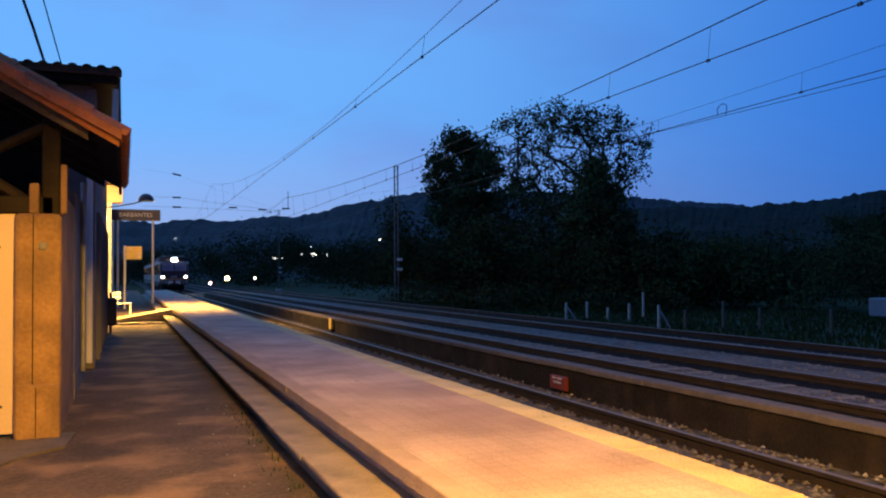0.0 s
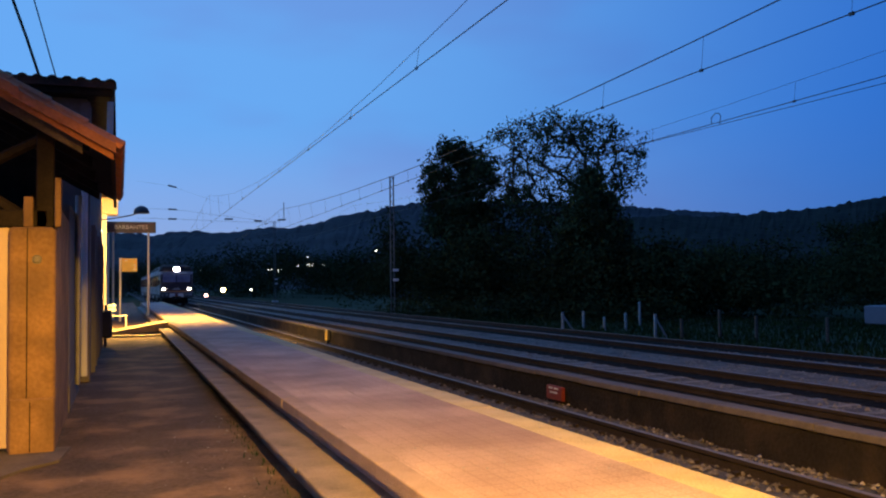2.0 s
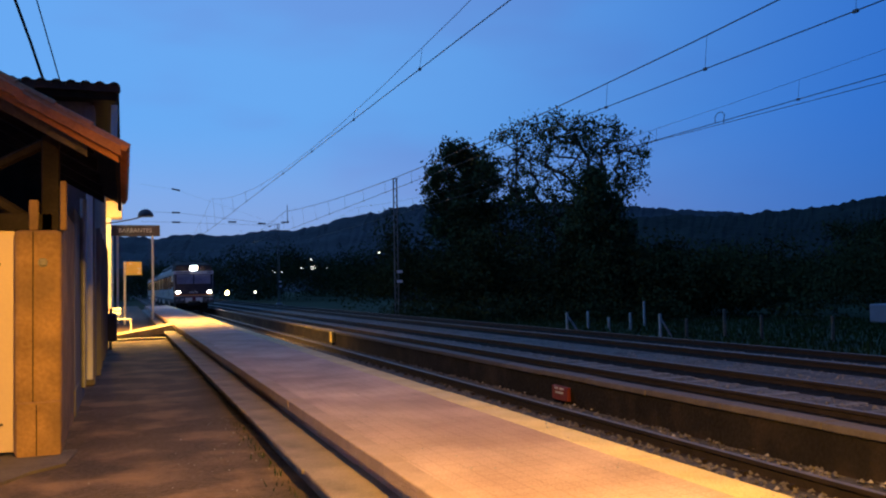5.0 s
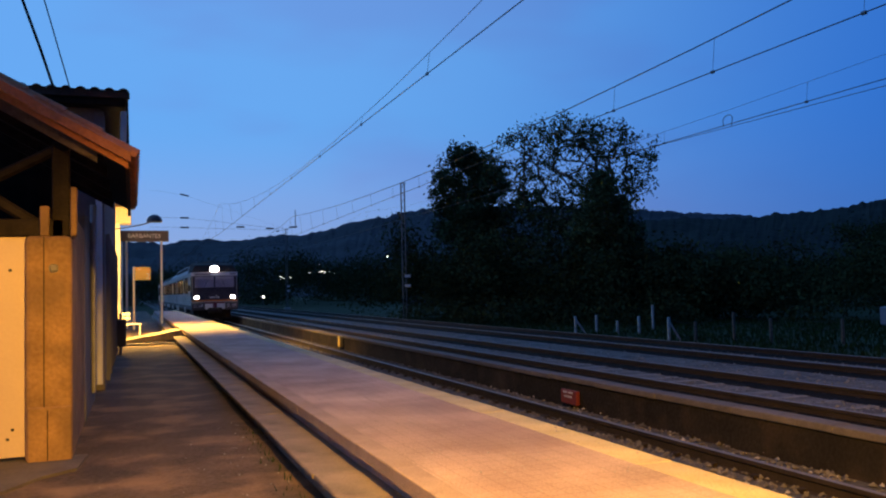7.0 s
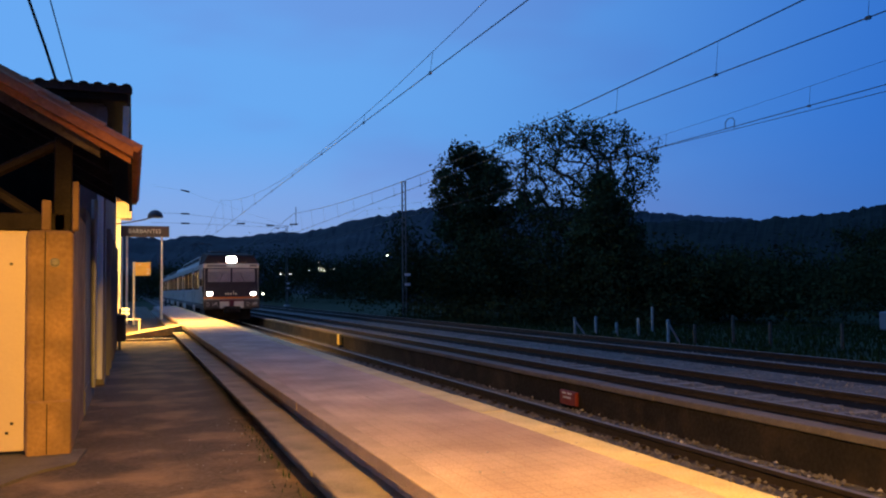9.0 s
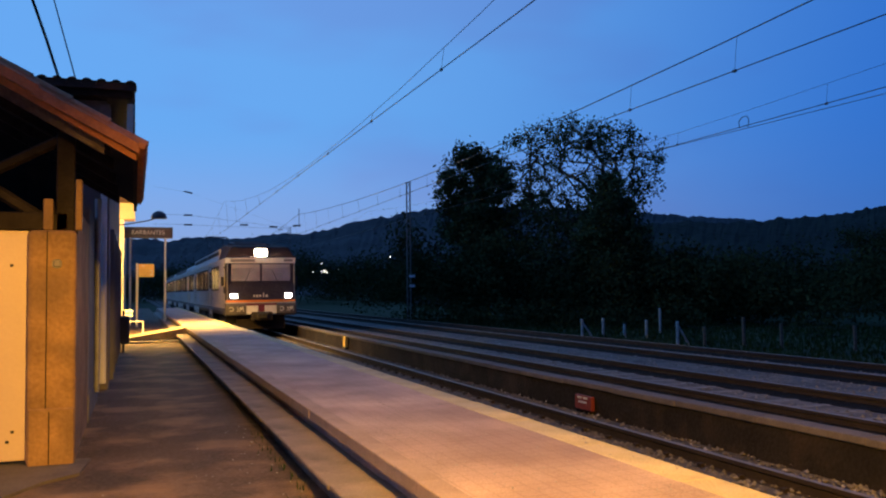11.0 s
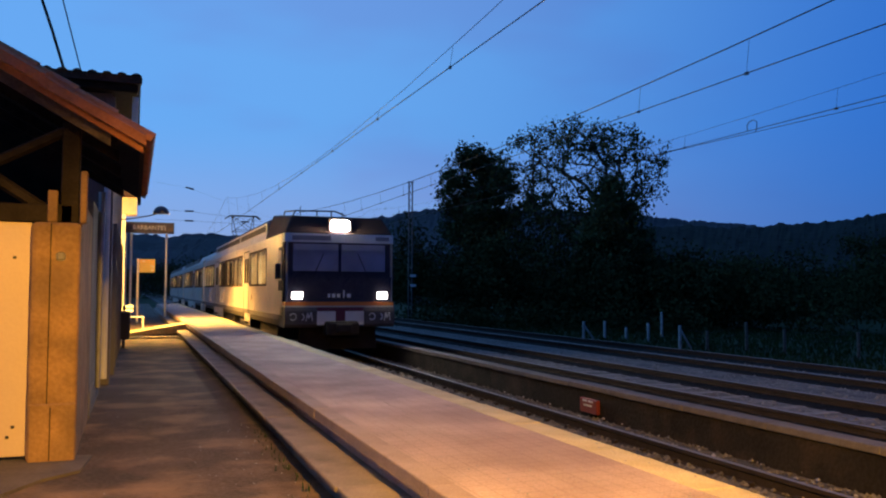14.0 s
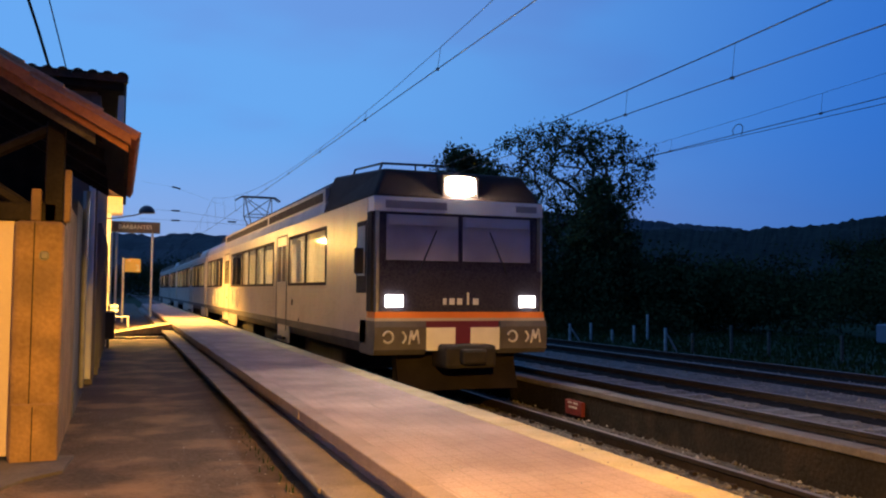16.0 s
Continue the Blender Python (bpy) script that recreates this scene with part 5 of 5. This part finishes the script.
def tree(x, y, crown_z, half_w, half_h, seed, tips, per, leaf, label, clump=0.35, trunk=0.25, fork=3.0, hollow=0.35, lumpy=0.28):
    """A tree whose limbs reach out, each from the nearest limb, to points spread through an uneven crown."""
    r = random.Random(seed)
    t = thing("tree", x, y, -0.62, label, "tree", "trees beyond the tracks")
    goal = []
    while len(goal) < tips:
        p = Vector((r.uniform(-1, 1), r.uniform(-1, 1), r.uniform(-1, 1)))
        q = p.length * (1 + lumpy * noise.noise(p * 1.7 + Vector((seed, 0, 0))))
        if hollow < q < 1 and r.random() < 0.35 + 0.65 * q:
            goal.append(Vector((p.x * half_w, p.y * half_w, crown_z + 0.62 + p.z * half_h)))
    root = Vector((0, 0, fork))
    goal.sort(key=lambda p: (p - root).length)
    nodes, up = [Vector((0, 0, 0)), Vector((0.1, 0, fork * 0.5)), root], [None, 0, 1]
    ends = []
    for p in goal:
        best = min(range(2, len(nodes)), key=lambda k: (nodes[k] - p).length + 0.22 * (nodes[k] - root).length)
        a = nodes[best]
        n = max(1, int((p - a).length / 0.9))
        for k in range(1, n + 1):
            u = k / n
            q = a.lerp(p, u) + Vector((r.gauss(0, 0.08), r.gauss(0, 0.08), 0.22 * math.sin(u * 3.14) * (p - a).length * 0.3))
            nodes.append(q if k < n else p)
            up.append(best)
            best = len(nodes) - 1
        ends.append(p)
    load = [0] * len(nodes)
    for k in range(len(nodes) - 1, 0, -1):
        load[k] += 1
        load[up[k]] += load[k]
    bm = bmesh.new()
    thick = [max(0.018, trunk * (v / load[0]) ** 0.45) for v in load]
    for k in range(1, len(nodes)):
        rod(bm, nodes[up[k]], nodes[k], min(thick[up[k]], thick[k] * 1.3), thick[k], 5)
    part("trunk", bm, "bark", t, "dark forked trunk and limbs")
    crown = new("crown", leaf_mesh("crown", [tuple(p) for p in ends], per, clump, leaf, "leaf", seed))
    crown.parent = t
    return t


tree(30.2, 52.9, 10.0, 5.9, 4.0, 11, 420, 20, 0.13, "wide open-crowned leafy tree against the sky", clump=0.30, trunk=0.36)
tree(26.1, 63.0, 8.2, 3.2, 4.6, 5, 330, 64, 0.16, "dense dark rounded tree", clump=0.40, hollow=0.0, lumpy=0.75)
tree(26.8, 43.5, 4.2, 2.0, 4.1, 7, 170, 110, 0.12, "ivy-covered narrow dark tree", clump=0.36, fork=1.0, hollow=0.0)


def thicket(name, centres, per, spread, leaf, label, seed, mat="bush"):
    ob = new(name, leaf_mesh(name, centres, per, spread, leaf, mat, seed, 0.75))
    return tagged(ob, label, "bushes", kind="stuff")


r5 = np.random.default_rng(21)
cs = []
for k in range(210):
    u = r5.uniform(0, 1)
    x, y = 17 + 15 * u + r5.normal(0, 1.2), 58 - 20 * u + r5.normal(0, 2)
    h = r5.uniform(0.2, 6.4) * (0.75 + 0.25 * math.sin(u * 17)) * (1 if u < 0.65 else 0.55)
    cs.append((x, y, h))
thicket("bushes", cs, 240, 0.75, 0.13, "dense dark bushes and brambles below the trees", 1)
cs = [(r5.uniform(30, 75), r5.uniform(30, 62), r5.uniform(0, 2.6)) for _ in range(260)]
thicket("wood_edge", cs, 340, 1.1, 0.12, "dark edge of a wood behind the fence", 2)
cs = [(15.5 + 11 * u + r5.normal(0, 0.6), 46 - 10 * u + r5.normal(0, 1.5), r5.uniform(-0.5, 0.6)) for u in r5.uniform(0, 1, 70)]
thicket("undergrowth", cs, 60, 0.4, 0.12, "low dark undergrowth at the foot of the bushes", 3)
cs = [(x, 150 + r5.uniform(-20, 60), r5.uniform(0, 7)) for x in r5.uniform(14, 130, 200)]
thicket("far_wood", cs, 620, 1.9, 0.22, "distant dark wood beyond the curve of the line", 4)
cs = [(x, 190 + r5.uniform(-20, 60), r5.uniform(0, 6)) for x in r5.uniform(-40, 14, 90)]
thicket("far_wood", cs, 620, 1.9, 0.22, "distant dark wood behind the station", 6)


cs = [(r5.uniform(130, 185), r5.uniform(114, 126), r5.uniform(3, 12.5)) for _ in range(70)]
thicket("hilltop_wood", cs, 420, 1.5, 0.26, "dark treetops rising above the hillside", 8)


def ridge(name, profile, near, far, mat, label, rough, seed):
    """A hillside: profile gives, across the view, x at the far distance and the crest's height."""
    xs, hs = zip(*profile)
    bm = bmesh.new()
    cols = np.linspace(xs[0], xs[-1], 420)
    rows = []
    for x in cols:
        h = np.interp(x, xs, hs)
        col = []
        for k in range(9):
            u = k / 8
            d = near + (far - near) * u
            z = (h + 0.6) * (u ** 1.25) - 0.62 + rough * u * (noise.noise((x * 0.03, d * 0.01, seed)) + 0.8 * noise.noise((x * 0.11, d * 0.04, seed + 4)) + 0.8 * noise.noise((x * 0.3, d * 0.1, seed + 9)))
            col.append(bm.verts.new((x * d / far, d, z)))
        col.append(bm.verts.new((x * 1.25, far * 1.25, -1)))
        rows.append(col)
    for p, q in zip(rows, rows[1:]):
        for k in range(9):
            bm.faces.new((p[k], q[k], q[k + 1], p[k + 1]))
    return tagged(finish(bm, name, mat), label, "hill", kind="structure")


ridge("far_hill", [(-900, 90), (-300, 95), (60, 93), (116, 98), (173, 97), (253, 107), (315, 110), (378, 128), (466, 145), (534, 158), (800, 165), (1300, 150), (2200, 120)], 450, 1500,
      "hill_far", "wooded hill on the horizon, distance haze put into its colour", 5, 1)
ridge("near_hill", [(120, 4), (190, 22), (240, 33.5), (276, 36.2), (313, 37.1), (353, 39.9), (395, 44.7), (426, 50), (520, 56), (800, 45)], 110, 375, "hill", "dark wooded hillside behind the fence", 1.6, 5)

# ---- fence, van, lights of the town ----
POSTS = ((18.0, 32.0, 0.17), (19.04, 32.0, 0.19), (19.47, 31.0, -0.05), (19.89, 30.0, 0.15), (22.65, 33.0, 0.52), (18.31, 25.7, 0.26), (18.94, 25.0, 0.09), (19.81, 24.0, 0.42), (20.54, 23.0, 0.22), (21.68, 21.0, 0.2))
for k, (x, y, z) in enumerate(POSTS):
    p = thing("fence_post", x, y, -0.62, "weathered concrete fence post in the grass" if k < 6 else "dark wooden fence post in the grass", "fence post", "fence posts")
    shaft = block(-0.045, -0.045, 0, 0.045, 0.045, z + 0.62, 0.01)
    part("shaft", shaft, "post_conc" if k < 6 else "sleeper", p)
    if k in (0, 5):
        bm = bmesh.new()
        rod(bm, (0.5, 0, 0), (0.04, 0, z + 0.45), 0.045, 0.04, 6)
        part("strut", bm, "post_conc", p)
for a, b in zip(POSTS[5:], POSTS[6:]):
    for dz in (0.1, 0.35):
        wire("fence_wire", [(a[0], a[1], a[2] - dz), (b[0], b[1], b[2] - dz)], 0.004, "thin rusty fence wire")
van = thing("box_trailer", 31.9, 25.6, -0.72, "pale blue sheet-metal box trailer in the grass", "trailer")
part("box", block(-2.4, -1.0, 0.25, 2.4, 1.0, 1.02, 0.04), "blue_van", van)
part("window", block(-2.0, -1.012, 0.55, -1.0, -1.0, 0.9), "glass_dark", van)
for x in (-1.3, 1.3):
    bm = bmesh.new()
    rod(bm, (x, -0.95, 0.3), (x, -0.75, 0.3), 0.3, 0.3, 14)
    part("wheel", bm, "rubber", van)


def town_light(x, y, z, w, h, mat, label):
    t = thing("building_light", x, y, z, label, "light", "lights of the town")
    part("lit_window", block(-w / 2, -0.1, -h / 2, w / 2, 0.1, h / 2), mat, t)
    part("window_surround", block(-w / 2 - 0.3, 0.1, -h / 2 - 0.3, w / 2 + 0.3, 0.6, h / 2 + 0.3), "stone_grey", t)


for x, z, w, h in ((122.5, 15.5, 4.5, 1.6), (132, 16.2, 5.0, 2.2), (139, 16.0, 6.0, 1.6), (109, 12.6, 2.4, 1.6), (103, 13.4, 4.0, 0.7), (136, 12.0, 1.4, 1.2)):
    town_light(x, 612, z, w, h, "lamp_town", "distant pale lit window below the hill")

for x, z, w, h in ((52.8, 13.5, 0.9, 0.8), (54.3, 14.3, 0.9, 0.8), (63.9, 11.1, 1.0, 0.8), (66.2, 15.0, 1.0, 0.8), (128.2, 21.7, 1.2, 0.7), (180.5, 27.0, 1.2, 1.0)):
    town_light(x, 604, z, w, h, "lamp_town", "tiny distant lit window on the hillside")


def signal(x, y, z, r, mat, label):
    t = thing("track_signal", x, y, -0.62, label, "signal", "track signals")
    part("post", rods([(0, 0.2, 0), (0, 0.2, z + 0.62)], 0.07, 8), "dark_steel", t)
    part("hood", block(-r - 0.12, 0.02, z + 0.62 - r - 0.12, r + 0.12, 0.2, z + 0.62 + r + 0.12, 0.03), "dark_steel", t)
    bm = bmesh.new()
    rod(bm, (0, -0.02, z + 0.62), (0, 0.02, z + 0.62), r, r, 16)
    part("lens", bm, mat, t, "glowing signal lens")


signal(15.8, 140.0, 0.94, 0.34, "lamp_yellow", "low track signal glowing yellow in the distance")
signal(13.1, 140.0, 0.14, 0.20, "lamp_pink", "low track signal glowing reddish in the distance")
signal(20.3, 140.0, 0.95, 0.16, "lamp_town", "small pale light on a distant post")


def motions():
    walk(train, [(t, pose(X_1, y, RAIL_1)) for t, y in TRAIN_ROWS])


motions()
